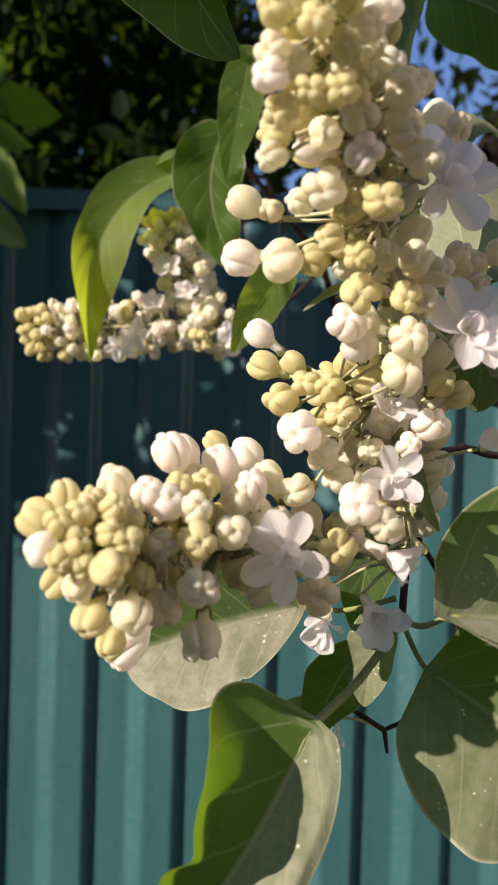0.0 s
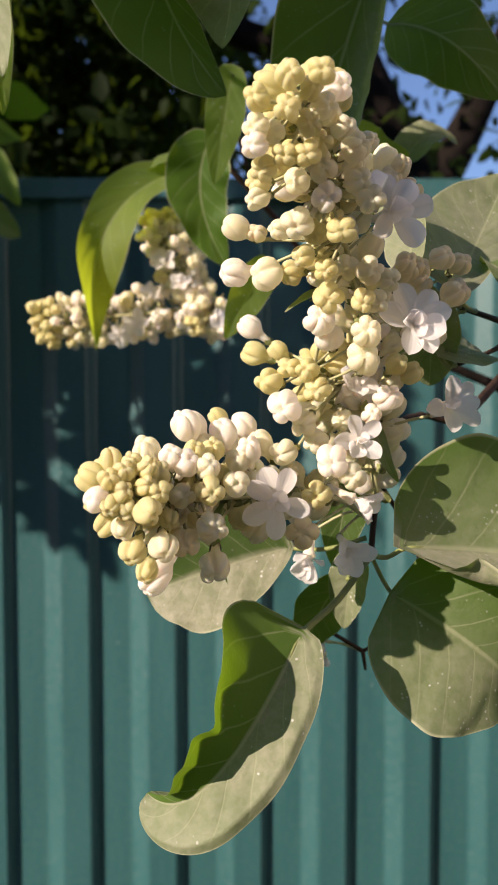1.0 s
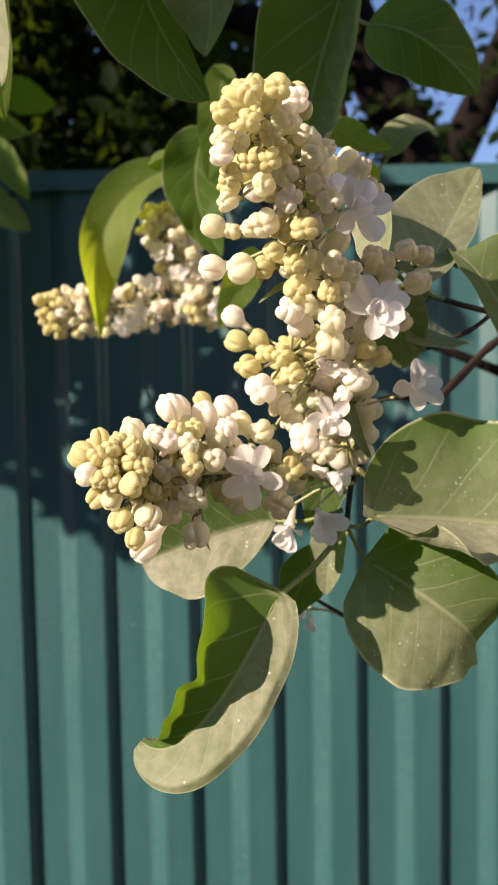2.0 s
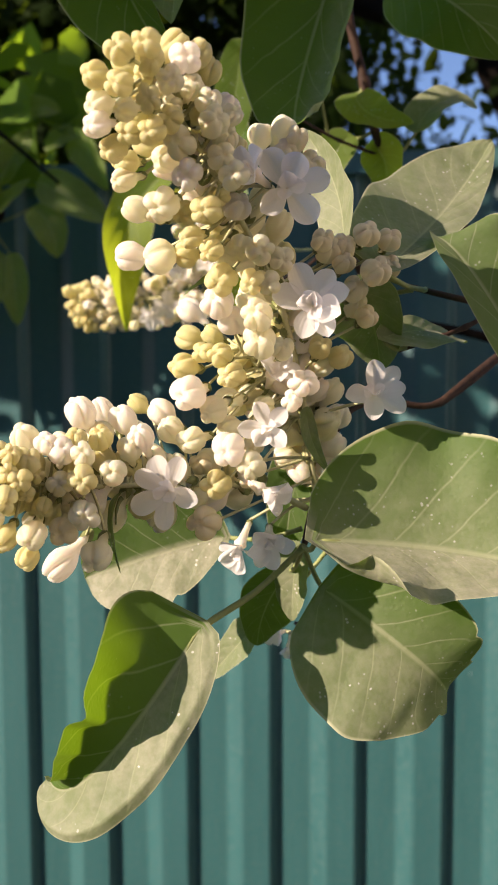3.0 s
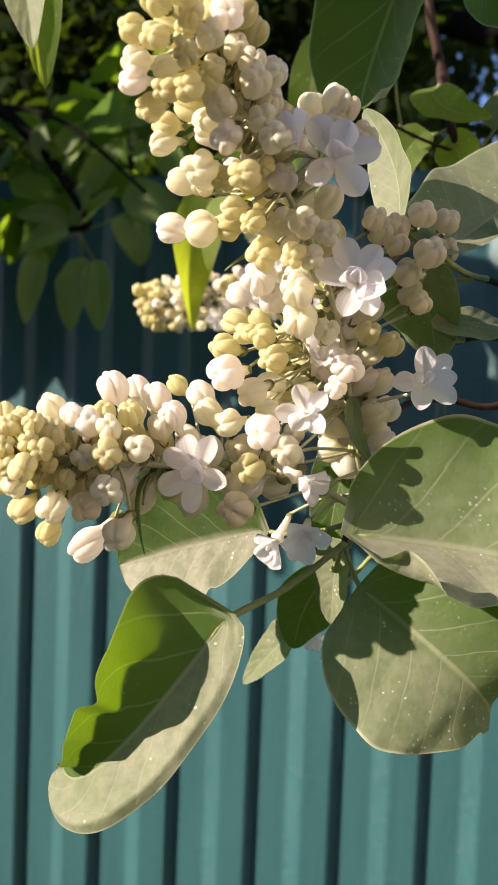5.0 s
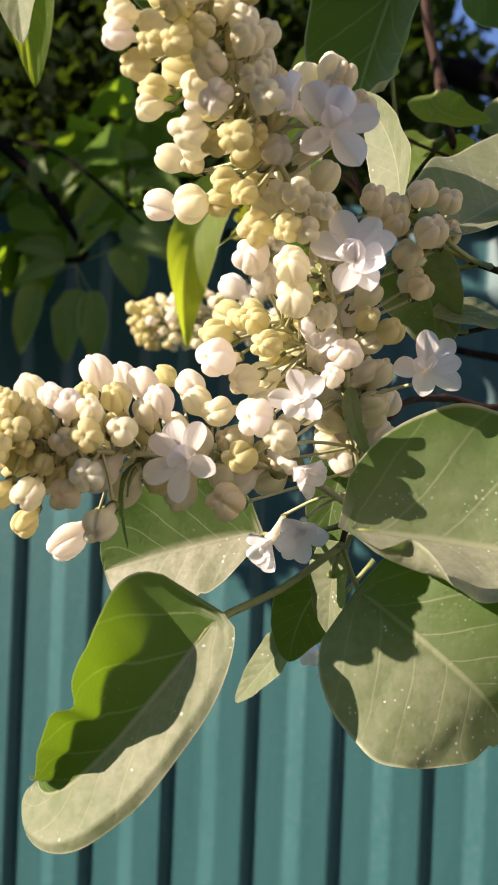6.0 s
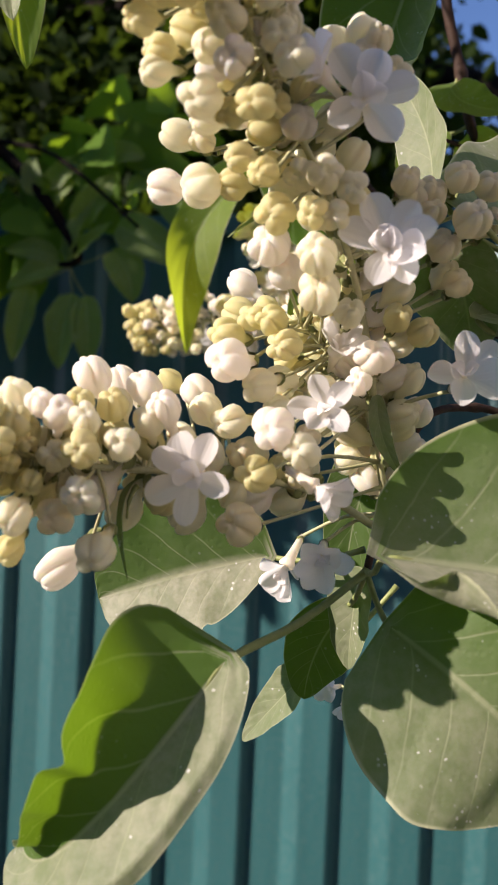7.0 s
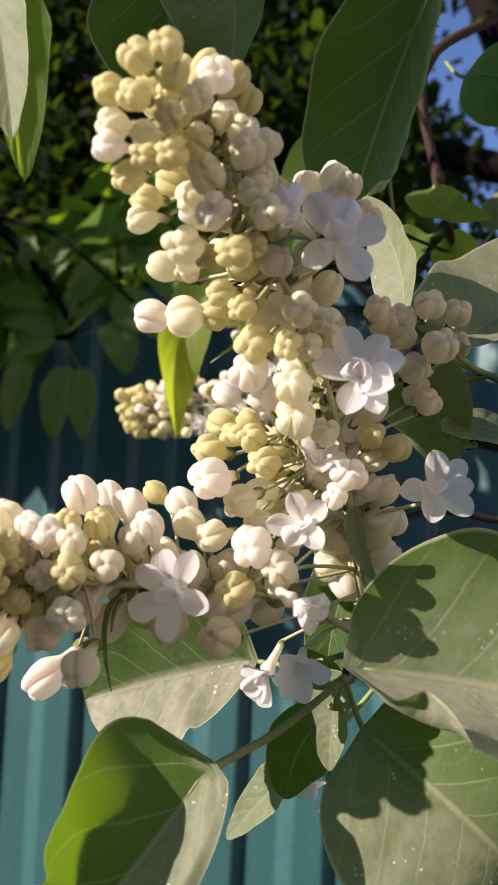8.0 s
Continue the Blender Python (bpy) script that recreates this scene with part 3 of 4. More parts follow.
SHOULDER_BUDS = [
    (24.0, 165.3, 66.6, 2.5, "C"),
    (26.3, 159.9, 60.3, 3.3, "C"),
    (29.7, 163.8, 62.5, 2.3, "C"),
    (3.8, 155.3, 54.0, 2.7, "Y"),
    (3.0, 167.5, 53.9, 2.8, "Y"),
    (2.7, 167.1, 49.7, 2.6, "C"),
    (18.0, 160.2, 56.1, 3.4, "C"),
    (12.7, 168.6, 54.2, 3.2, "C"),
    (19.4, 162.1, 49.1, 3.5, "W"),
    (27.4, 163.3, 53.2, 3.0, "C"),
    (30.4, 162.5, 48.8, 3.1, "C"),
    (27.3, 171.5, 59.2, 2.5, "C"),
    (-2.7, 196.8, 48.1, 3.9, "C"),
    (12.6, 165.1, 43.1, 4.3, "C"),
    (17.3, 168.9, 41.7, 2.4, "Y"),
    (23.2, 163.9, 41.3, 3.6, "Y"),
    (26.8, 187.9, 46.4, 3.6, "W"),
]
LOWER_BUDS = [
    (32.6, 193.8, 65.9, 3.2, "C"),
    (38.7, 192.1, 66.8, 3.3, "C"),
    (42.6, 189.1, 63.1, 2.7, "T"),
    (39.4, 189.3, 59.7, 3.0, "T"),
    (45.1, 194.1, 57.0, 3.7, "T"),
    (-3.1, 191.5, 34.6, 3.8, "W"),
    (5.6, 188.9, 34.1, 4.7, "C"),
    (21.3, 181.3, 34.2, 2.4, "Y"),
    (22.5, 188.1, 27.7, 4.0, "Y"),
    (3.2, 197.0, 46.6, 2.4, "T"),
    (12.4, 190.5, 34.5, 2.8, "Y"),
    (15.5, 184.0, 38.0, 2.6, "Y"),
    (9.0, 180.0, 44.5, 2.5, "C"),
    (27.7, 188.8, 35.9, 3.4, "C"),
    (33.6, 184.8, 34.5, 3.9, "C"),
    (38.7, 186.9, 32.4, 3.3, "C"),
    (31.4, 183.0, 26.1, 3.0, "Y"),
    (35.3, 185.4, 26.3, 2.9, "C"),
]
SIDE_BUDS = [
    (53.5, 216.8, 39.1, 3.4, "T"),
    (56.5, 216.5, 27.1, 3.4, "T"),
    (60.1, 222.9, 19.6, 3.3, "T"),
    (47.8, 208.5, 40.1, 2.9, "T"),
    (66.1, 223.3, 34.1, 3.4, "T"),
    (49.0, 214.6, 38.2, 3.8, "T"),
    (53.7, 214.8, 34.4, 3.0, "T"),
    (60.0, 215.0, 42.6, 3.8, "T"),
    (62.9, 209.6, 31.2, 4.3, "T"),
    (56.6, 230.2, 23.3, 3.7, "T"),
    (66.4, 218.5, 41.3, 3.3, "T"),
]
MIDDLE_BUDS = [
    (1.8, 244.1, 23.8, 3.8, "W"),
    (20.8, 192.3, 21.8, 4.4, "W"),
    (24.1, 197.7, 17.6, 3.8, "W"),
    (32.6, 184.0, 18.0, 4.2, "C"),
    (32.4, 189.2, 11.3, 4.6, "C"),
    (3.2, 235.8, 14.6, 3.7, "Y"),
    (7.3, 210.0, 5.0, 4.1, "Y"),
    (13.1, 211.1, 9.2, 3.1, "Y"),
    (10.9, 235.2, 15.4, 2.8, "Y"),
    (18.5, 208.1, 8.4, 3.3, "Y"),
    (21.6, 208.7, 2.5, 4.2, "Y"),
    (11.2, 197.9, -2.7, 4.9, "W"),
    (17.2, 204.0, -7.5, 4.0, "C"),
    (18.8, 219.2, -5.5, 4.2, "C"),
]
INNER_BUDS = [
    (21.0, 208.0, -13.0, 3.4, "C"),
    (27.0, 213.0, -19.0, 3.3, "T"),
    (25.0, 212.0, -27.0, 3.3, "T"),
    (30.0, 216.0, -7.0, 3.3, "C"),
    (24.0, 189.4, -17.7, 5.0, "W"),
    (36.7, 207.4, 10.0, 3.0, "C"),
    (39.6, 228.9, 8.7, 3.9, "C"),
    (52.4, 222.6, 8.0, 3.4, "Y"),
    (46.8, 216.8, 10.4, 3.0, "Y"),
    (42.7, 208.0, 0.2, 4.3, "W"),
    (50.9, 237.4, -10.5, 4.0, "W"),
    (11.2, 202.1, -16.0, 4.1, "C"),
    (29.9, 191.0, -21.9, 3.8, "C"),
    (20.2, 191.9, -27.2, 4.0, "Y"),
    (16.3, 194.6, -38.2, 4.7, "T"),
    (38.8, 213.6, -5.0, 2.9, "W"),
]
OUTER_BUDS = [
    (-36.2, 155.3, -23.7, 2.7, "W"),
    (-33.0, 155.1, -18.9, 2.0, "Y"),
    (-29.6, 157.0, -17.4, 2.3, "Y"),
    (-28.1, 160.5, -15.8, 2.3, "Y"),
    (-30.0, 155.7, -22.2, 2.3, "Y"),
    (-32.6, 154.8, -25.5, 2.1, "Y"),
    (-29.0, 155.6, -26.4, 2.4, "Y"),
    (-24.0, 158.2, -16.5, 2.2, "Y"),
    (-25.8, 171.5, -13.4, 3.6, "C"),
    (-22.1, 164.4, -18.4, 2.9, "Y"),
    (-24.4, 156.9, -20.8, 2.0, "Y"),
    (-21.4, 157.2, -22.5, 2.7, "Y"),
    (-23.4, 153.0, -26.5, 3.0, "Y"),
    (-30.7, 162.3, -32.0, 2.5, "C"),
    (-28.3, 162.5, -37.9, 2.7, "Y"),
    (-20.6, 162.4, -36.8, 3.5, "C"),
    (-25.8, 171.4, -44.6, 2.9, "Y"),
]
BASE_BUDS = [
    (-12.0, 190.0, -13.5, 3.4, "C"),
    (-20.0, 181.0, -15.5, 3.2, "C"),
    (-4.0, 200.0, -14.0, 3.4, "C"),
    (4.5, 205.0, -13.0, 3.4, "C"),
    (-10.0, 186.0, -20.0, 3.3, "Y"),
    (2.0, 195.0, -20.0, 3.4, "C"),
    (13.0, 206.0, -23.0, 3.4, "T"),
    (-19.0, 180.0, -31.0, 3.2, "T"),
    (-25.7, 194.2, -51.2, 4.8, "W"),
    (-8.3, 174.5, -44.2, 4.1, "C"),
    (-19.2, 169.4, -14.5, 2.8, "W"),
    (-15.2, 169.7, -16.5, 3.3, "W"),
    (-13.7, 175.7, -14.0, 2.4, "Y"),
    (-16.4, 187.4, -7.3, 4.3, "W"),
    (-14.8, 201.3, -7.3, 3.2, "W"),
    (-9.0, 181.5, -13.9, 3.1, "Y"),
    (-6.0, 192.9, -9.5, 4.0, "W"),
    (-8.4, 215.5, -5.9, 2.6, "Y"),
    (-0.6, 213.9, -8.1, 4.5, "W"),
    (0.8, 186.2, -14.2, 3.5, "W"),
    (-2.1, 185.1, -17.1, 2.8, "C"),
    (-9.0, 167.2, -23.5, 3.8, "Y"),
    (-2.6, 171.8, -21.8, 3.6, "C"),
    (-16.7, 171.1, -25.0, 3.5, "C"),
    (-9.9, 169.7, -17.3, 2.8, "C"),
    (-8.8, 166.9, -32.3, 4.0, "C"),
    (-15.7, 170.5, -37.1, 3.5, "T"),
]
UPRIGHT_FLOWERS = [
    ((40.0, 188.2, 50.5), (0.25, -0.95, -0.05), 11.2, [130, 218, -54, 12, 70], 0.86),
    ((32.8, 178.5, 52.3), (-0.25, -0.9, 0.1), 8.6, [100, 30, -50, -120, 175], 0.42),
    ((46.5, 191.2, 20.4), (0.0, -0.97, 0.12), 12.0, [55, 14, -20, -62, -100, 112, 168], 0.78),
]
MIDDLE_FLOWERS = [
    ((33.0, 202.0, -12.5), (0.05, -0.95, 0.1), 8.8, [42, 110, -42, -118, 185], 0.66),
    ((32.3, 219.5, 2.7), (0.25, -0.85, 0.4), 9.0, [150, 95, -15, 40, -80], 0.55),
    ((62.1, 215.0, -3.2), (0.2, -0.92, 0.2), 10.2, [95, 48, 12, -32, -105, 190], 0.72),
    ((31.5, 200.5, -29.6), (0.80, -0.45, -0.40), 8.6, [80, 10, -60, 150, 215], 0.5),
    ((31.6, 215.0, -46.3), (0.10, -0.93, -0.15), 10.0, [128, 40, 4, -70, 192, -120], 0.36),
    ((20.8, 228.0, -51.0), (-0.2, -0.7, -0.6), 9.0, [-60, -105, -160, 30, 110], 0.6),
]
SIDEWAYS_FLOWERS = [
    ((8.7, 185.2, -28.2), (-0.05, -0.98, 0.1), 10.6, [72, -22, -92, -148, 152, 118], 0.92),
]

flower_cluster("upright double white lilac cluster, cream buds, a few open flowers", [(41, 238, -30), (40, 226, 0), (34, 208, 28), (24, 184, 50), (13, 166, 70), (11, 160, 76)],
               [TIP_BUDS, SHOULDER_BUDS, LOWER_BUDS, SIDE_BUDS], UPRIGHT_FLOWERS, (80, 0.013, True), 3, tip=8)
flower_cluster("middle lilac cluster, yellowish buds and white flowers half open", [(44, 236, -34), (40, 232, -14), (30, 228, 2), (20, 226, 12)],
               [MIDDLE_BUDS, INNER_BUDS], MIDDLE_FLOWERS, (44, 0.015, True), 5)
flower_cluster("sideways lilac cluster of pale yellow buds with one open flower", [(41, 236, -40), (28, 216, -31), (8, 198, -28), (-14, 182, -27), (-28, 166, -24), (-34, 158, -23)],
               [OUTER_BUDS, BASE_BUDS], SIDEWAYS_FLOWERS, (46, 0.012, True, 0.22), 7, tip=12)


# ---- lilac branches and leaves ----
def limb(bm, pts, r0, r1, seg=10):
    run = curve_points([Vector(p) for p in pts], 6)
    n = len(run)
    tube(bm, run, [lerp(r0, r1, (i / (n - 1)) ** 0.8) * (1 + 0.08 * noise.noise(run[i] * 9)) for i in range(n)], seg)


def branch(bm, pts, r0, r1, seg=9, knots=True):
    run = curve_points([at(*p) for p in pts], 8)
    n = len(run)
    size = [lerp(r0, r1, i / (n - 1)) * (1 + (0.35 if knots and i % 8 == 0 and 0 < i < n - 1 else 0.0)) / 1000 for i in range(n)]
    tube(bm, run, size, seg)


SHRUB = thing("lilac_shrub", (0.42, 0.62, 0.0), "lilac shrub with broad dusty green leaves in low sun", "shrub")


def shrub_trunk():
    bm = bmesh.new()
    limb(bm, [(0.42, 0.62, -0.05), (0.41, 0.63, 0.5), (0.37, 0.60, 1.0), (0.33, 0.56, 1.30), (0.26, 0.50, 1.42), (0.15, 0.42, 1.44)], 0.022, 0.0028)
    limb(bm, [(0.37, 0.60, 1.0), (0.33, 0.52, 1.40), (0.25, 0.45, 1.52), (0.17, 0.40, 1.54)], 0.012, 0.0026)
    limb(bm, [(0.41, 0.63, 0.5), (0.46, 0.66, 1.2), (0.36, 0.62, 1.75), (0.22, 0.54, 1.88), (0.14, 0.48, 1.83)], 0.016, 0.0024)
    limb(bm, [(0.33, 0.56, 1.30), (0.28, 0.60, 1.45), (0.16, 0.60, 1.52), (0.06, 0.56, 1.54)], 0.007, 0.0024)
    limb(bm, [(0.22, 0.54, 1.88), (0.05, 0.50, 1.96), (-0.14, 0.46, 1.90), (-0.26, 0.42, 1.80)], 0.006, 0.0022)
    part("trunk", bm, M_BARK, SHRUB, "grey-brown woody trunk")


def lilac_branch():
    ob = SHRUB
    bm = bmesh.new()
    branch(bm, [(118, 330, 14), (86, 288, -8), (66, 274, -7), (52, 256, -12), (44, 238, -36), (41, 228, -51)], 1.3, 1.0)
    branch(bm, [(86, 288, -8), (118, 330, 14), (170, 400, 40)], 1.3, 1.9)
    branch(bm, [(47, 246, -30), (64, 262, -58), (63, 278, -86), (46, 280, -98)], 0.9, 0.7)
    branch(bm, [(46, 280, -98), (33, 280, -90)], 0.9, 0.7)
    branch(bm, [(46, 280, -98), (47, 279, -105)], 0.9, 0.5)
    part("stem", bm, M_TWIG, ob, "brown woody stem")
    node = at(41, 228, -51)
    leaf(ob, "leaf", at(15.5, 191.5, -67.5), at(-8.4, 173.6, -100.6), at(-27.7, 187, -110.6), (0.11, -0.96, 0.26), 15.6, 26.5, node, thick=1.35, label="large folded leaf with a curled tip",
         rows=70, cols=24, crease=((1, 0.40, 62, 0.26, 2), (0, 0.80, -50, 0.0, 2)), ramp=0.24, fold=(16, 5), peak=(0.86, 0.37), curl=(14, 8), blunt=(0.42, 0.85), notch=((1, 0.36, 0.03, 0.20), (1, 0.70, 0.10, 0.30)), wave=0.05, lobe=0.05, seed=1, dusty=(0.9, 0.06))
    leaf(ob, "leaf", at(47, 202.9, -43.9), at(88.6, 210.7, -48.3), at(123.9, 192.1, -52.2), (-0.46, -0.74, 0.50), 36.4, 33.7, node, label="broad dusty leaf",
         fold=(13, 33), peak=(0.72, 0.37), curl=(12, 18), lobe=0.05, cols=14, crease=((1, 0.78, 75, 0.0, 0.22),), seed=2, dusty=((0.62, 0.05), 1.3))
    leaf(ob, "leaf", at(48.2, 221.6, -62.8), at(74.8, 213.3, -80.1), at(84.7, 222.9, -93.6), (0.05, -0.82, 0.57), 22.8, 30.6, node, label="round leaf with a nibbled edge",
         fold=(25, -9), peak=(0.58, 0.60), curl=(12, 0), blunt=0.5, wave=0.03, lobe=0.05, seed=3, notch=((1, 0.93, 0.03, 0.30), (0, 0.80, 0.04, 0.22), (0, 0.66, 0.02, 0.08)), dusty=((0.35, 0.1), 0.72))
    # little dust on the upper half, to darken it as if shaded
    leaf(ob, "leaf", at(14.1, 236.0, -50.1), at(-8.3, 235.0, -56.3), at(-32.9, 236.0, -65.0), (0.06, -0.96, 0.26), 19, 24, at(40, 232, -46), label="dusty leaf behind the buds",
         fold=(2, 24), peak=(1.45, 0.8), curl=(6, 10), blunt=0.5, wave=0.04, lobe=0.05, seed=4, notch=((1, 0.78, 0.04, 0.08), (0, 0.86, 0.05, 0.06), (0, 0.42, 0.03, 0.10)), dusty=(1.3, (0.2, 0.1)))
    leaf(ob, "leaf", at(33.2, 250, -65), at(25.6, 252, -78), at(22.3, 256, -92), (0.16, -0.93, -0.33), 11, 10, node, fold=(1, 1), curl=(2, 2), seed=5, dusty=(0.2, 0.2))
    leaf(ob, "leaf", at(21, 265, -87), at(11, 271, -99), at(0, 277, -113), (-0.2, -0.8, 0.5), 7, 7, at(46, 270, -60), label="small pale leaf", fold=(10, 10), seed=6)
    leaf(ob, "leaf", at(38, 240, -54), at(36, 245, -67), at(35, 250, -81), (-0.35, -0.8, 0.3), 7, 8, node, fold=(8, 8), seed=7)
    leaf(ob, "leaf", at(42, 249, -19), at(35, 251, -39), at(33, 253, -61), (0.1, -0.95, 0.15), 9.5, 10, at(50, 252, -16), fold=(8, 8), seed=8, dusty=(0.15, 0.15))


shrub_trunk()
lilac_branch()


def side_branch():
    ob = SHRUB
    bm = bmesh.new()
    branch(bm, [(170, 400, 40), (135, 330, 32), (105, 275, 26), (72, 240, 30)], 2.0, 0.9)
    branch(bm, [(105, 275, 26), (92, 262, 18), (70, 245, 10)], 1.0, 0.7)
    part("stem", bm, M_TWIG, ob, "brown woody stem")
    leaf(ob, "leaf", at(65.6, 218.4, 33.2), at(87.2, 270, 60.1), at(103.2, 291, 86.2), (-0.05, -0.86, 0.5), 24.2, 9.5, at(78, 243, 29), label="large pale dusty leaf with a pointed tip",
         lobe=0.05, fold=(12, -3), peak=(0.63, 0.79), curl=(8, 6), seed=11)
    leaf(ob, "leaf", at(117.5, 247.5, -8.1), at(92.9, 236.6, 31.7), at(79.6, 245.5, 46.1), (0.59, -0.81, 0.02), 10.9, 26.2, at(120, 300, 29),
         lobe=0.05, fold=(10, 14), peak=(0.48, 0.74), curl=(9, 5), seed=12, dusty=(0.25, 0.25))
    leaf(ob, "leaf", at(65.2, 236, 14), at(79.8, 251.9, 16.6), at(91.9, 274.7, 13.3), (0.01, -0.74, 0.68), 6.8, 12.1, at(72, 246, 11), lobe=0.05, peak=(0.70, 0.57), fold=(8, 6), seed=13)
    leaf(ob, "leaf", at(57, 232, 30), at(62, 240, 18), at(64, 250, 4), (-0.2, -0.9, 0.2), 11, 13, at(74, 242, 29), fold=(12, 6), seed=14)
    leaf(ob, "leaf", at(53, 225, 42), at(50, 231, 60), at(40, 237, 78), (-0.75, -0.55, 0.35), 9, 9, at(72, 240, 30), label="pale upright leaf behind the buds",
         fold=(14, 14), seed=15)


side_branch()


def top_branch():
    ob = SHRUB
    bm = bmesh.new()
    branch(bm, [(140, 480, 330), (95, 420, 240), (50, 380, 190), (56, 380, 136), (70, 381, 98), (120, 400, 60)], 2.4, 2.0)
    branch(bm, [(95, 420, 240), (40, 330, 205), (-20, 285, 205), (-60, 290, 215)], 1.6, 1.1)
    branch(bm, [(67, 380, 102), (45, 368, 108), (29, 345, 112)], 0.8, 0.6)
    part("stem", bm, M_TWIG, ob, "reddish brown stem")
    # heavy dust towards one rim paints its sunlit strip
    leaf(ob, "leaf", at(52.9, 300, 173.2), at(34, 296, 112), at(36.5, 272, 90.4), (0.0, -0.90, 0.44), 17, 31, at(54, 360, 195), label="long dark leaf, one folded edge dusted pale as if sunlit",
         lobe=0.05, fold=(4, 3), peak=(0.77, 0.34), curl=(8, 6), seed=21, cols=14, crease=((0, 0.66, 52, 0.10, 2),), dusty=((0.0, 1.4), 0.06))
    leaf(ob, "leaf", at(66.9, 349.9, 167.2), at(88.9, 330, 151.9), at(116.2, 343, 132), (0.08, -0.99, -0.12), 21.1, 19.1, at(58, 372, 185), label="dark leaf seen against the tree", lobe=0.05, fold=(-13, -18), peak=(0.71, 0.74), seed=22, dusty=(0.05, 0.05))
    leaf(ob, "leaf", at(-38, 276, 181), at(-27, 272, 142), at(-6, 268, 108), (0.1, -0.95, -0.1), 9, 27, at(-35, 287, 207), label="large dark hanging leaf",
         fold=(14, 4), peak=(0.7, 0.6), curl=(16, 10), seed=23, dusty=(0.05, 0.05))
    leaf(ob, "leaf", at(-10.4, 261, 170), at(-4.1, 255.3, 145.7), at(-7.4, 261.3, 122), (-0.11, -0.75, 0.65), 11.9, 23.5, at(-8, 284, 204), label="pale sunlit hanging leaf", lobe=0.05, fold=(6, 10), peak=(0.53, 0.60), seed=24)
    leaf(ob, "leaf", at(80, 378, 115), at(92, 384, 128), at(108, 392, 126), (-0.2, -0.7, 0.6), 11, 11, at(68, 381, 100), fold=(10, 10), seed=25)
    leaf(ob, "leaf", at(52, 378, 130), at(60, 366, 118), at(78, 360, 112), (-0.1, -0.8, 0.55), 10, 12, at(56, 380, 138), material=M_YOUNG, fold=(12, 12), seed=26)
    leaf(ob, "leaf", at(60, 380, 108), at(66, 372, 96), at(64, 366, 78), (-0.3, -0.85, 0.3), 10, 10, at(66, 381, 106), material=M_YOUNG, fold=(12, 12), seed=27)
    leaf(ob, "leaf", at(48, 380, 112), at(40, 372, 98), at(38, 368, 82), (0.1, -0.9, 0.3), 9, 10, at(62, 380, 116), material=M_YOUNG, fold=(12, 12), seed=28)
    leaf(ob, "leaf", at(36, 352, 134), at(24, 346, 124), at(18, 342, 104), (-0.2, -0.9, 0.1), 9, 9, at(40, 366, 110), material=M_YOUNG, fold=(8, 8), seed=29)
    # leaves above the view, that shade the ones below
    for i, target in enumerate(((38, 296, 158), (22, 288, 124), (80, 335, 158), (104, 340, 142), (-33, 275, 165), (-25, 272, 130), (10, 285, 165))):
        c, v = at(*target) + SUN * 0.12, Vector((0, 0.70, 0.71)) * 0.034
        leaf(ob, "leaf", c + v, c, c - v, SUN, 24, 24, c + v + Vector((0.006, 0.026, 0.026)), fold=(5, 5), seed=200 + i)


top_branch()


def unseen_canopy():
    """Foliage added above the view, to close off the sky's light from the hanging leaves."""
    ob = SHRUB
    run = [(170, 470, 330), (110, 420, 330), (50, 370, 305), (-10, 320, 285), (-60, 280, 270)]
    bm = bmesh.new()
    branch(bm, run, 2.4, 1.0)
    part("stem", bm, M_TWIG, ob, "brown woody stem")
    twig = curve_points([at(*p) for p in run], 8)
    rnd = random.Random(77)
    for i in range(26):
        q = twig[1 + i % (len(twig) - 2)]
        c = q + Vector((rnd.uniform(-0.05, 0.05), rnd.uniform(-0.03, 0.05), rnd.uniform(-0.002, 0.04)))
        v = Vector((rnd.uniform(-1, 1), rnd.uniform(-1, 1), rnd.uniform(0.1, 0.5))).normalized() * 0.034
        leaf(ob, "leaf", c + v, c, c - v, (rnd.uniform(-0.4, 0.2), rnd.uniform(-0.5, 0.2), 1.0), 24, 24, q, fold=(10, 10), seed=240 + i, rows=20, cols=6)


unseen_canopy()


def left_branch():
    ob = SHRUB
    bm = bmesh.new()
    branch(bm, [(-60, 290, 215), (-98, 292, 214), (-150, 350, 250), (-260, 420, 300)], 1.1, 2.2)
    part("stem", bm, M_TWIG, ob, "brown woody stem")
    leaf(ob, "leaf", at(-109, 286, 184), at(-97, 279, 150), at(-86.4, 270, 115), (0.04, -0.98, 0.20), 13, 11.6, at(-99, 292, 213), label="pale dusty hanging leaf", fold=(16, 16), seed=31)
    leaf(ob, "leaf", at(-106, 298, 185.5), at(-102.6, 295.7, 155), at(-91.5, 289.5, 107.5), (0.64, -0.76, 0.12), 14.6, 12.5, at(-103, 294, 214), material=M_YOUNG, label="yellow-green leaf with sun shining through", fold=(14, 14), seed=32)


left_branch()


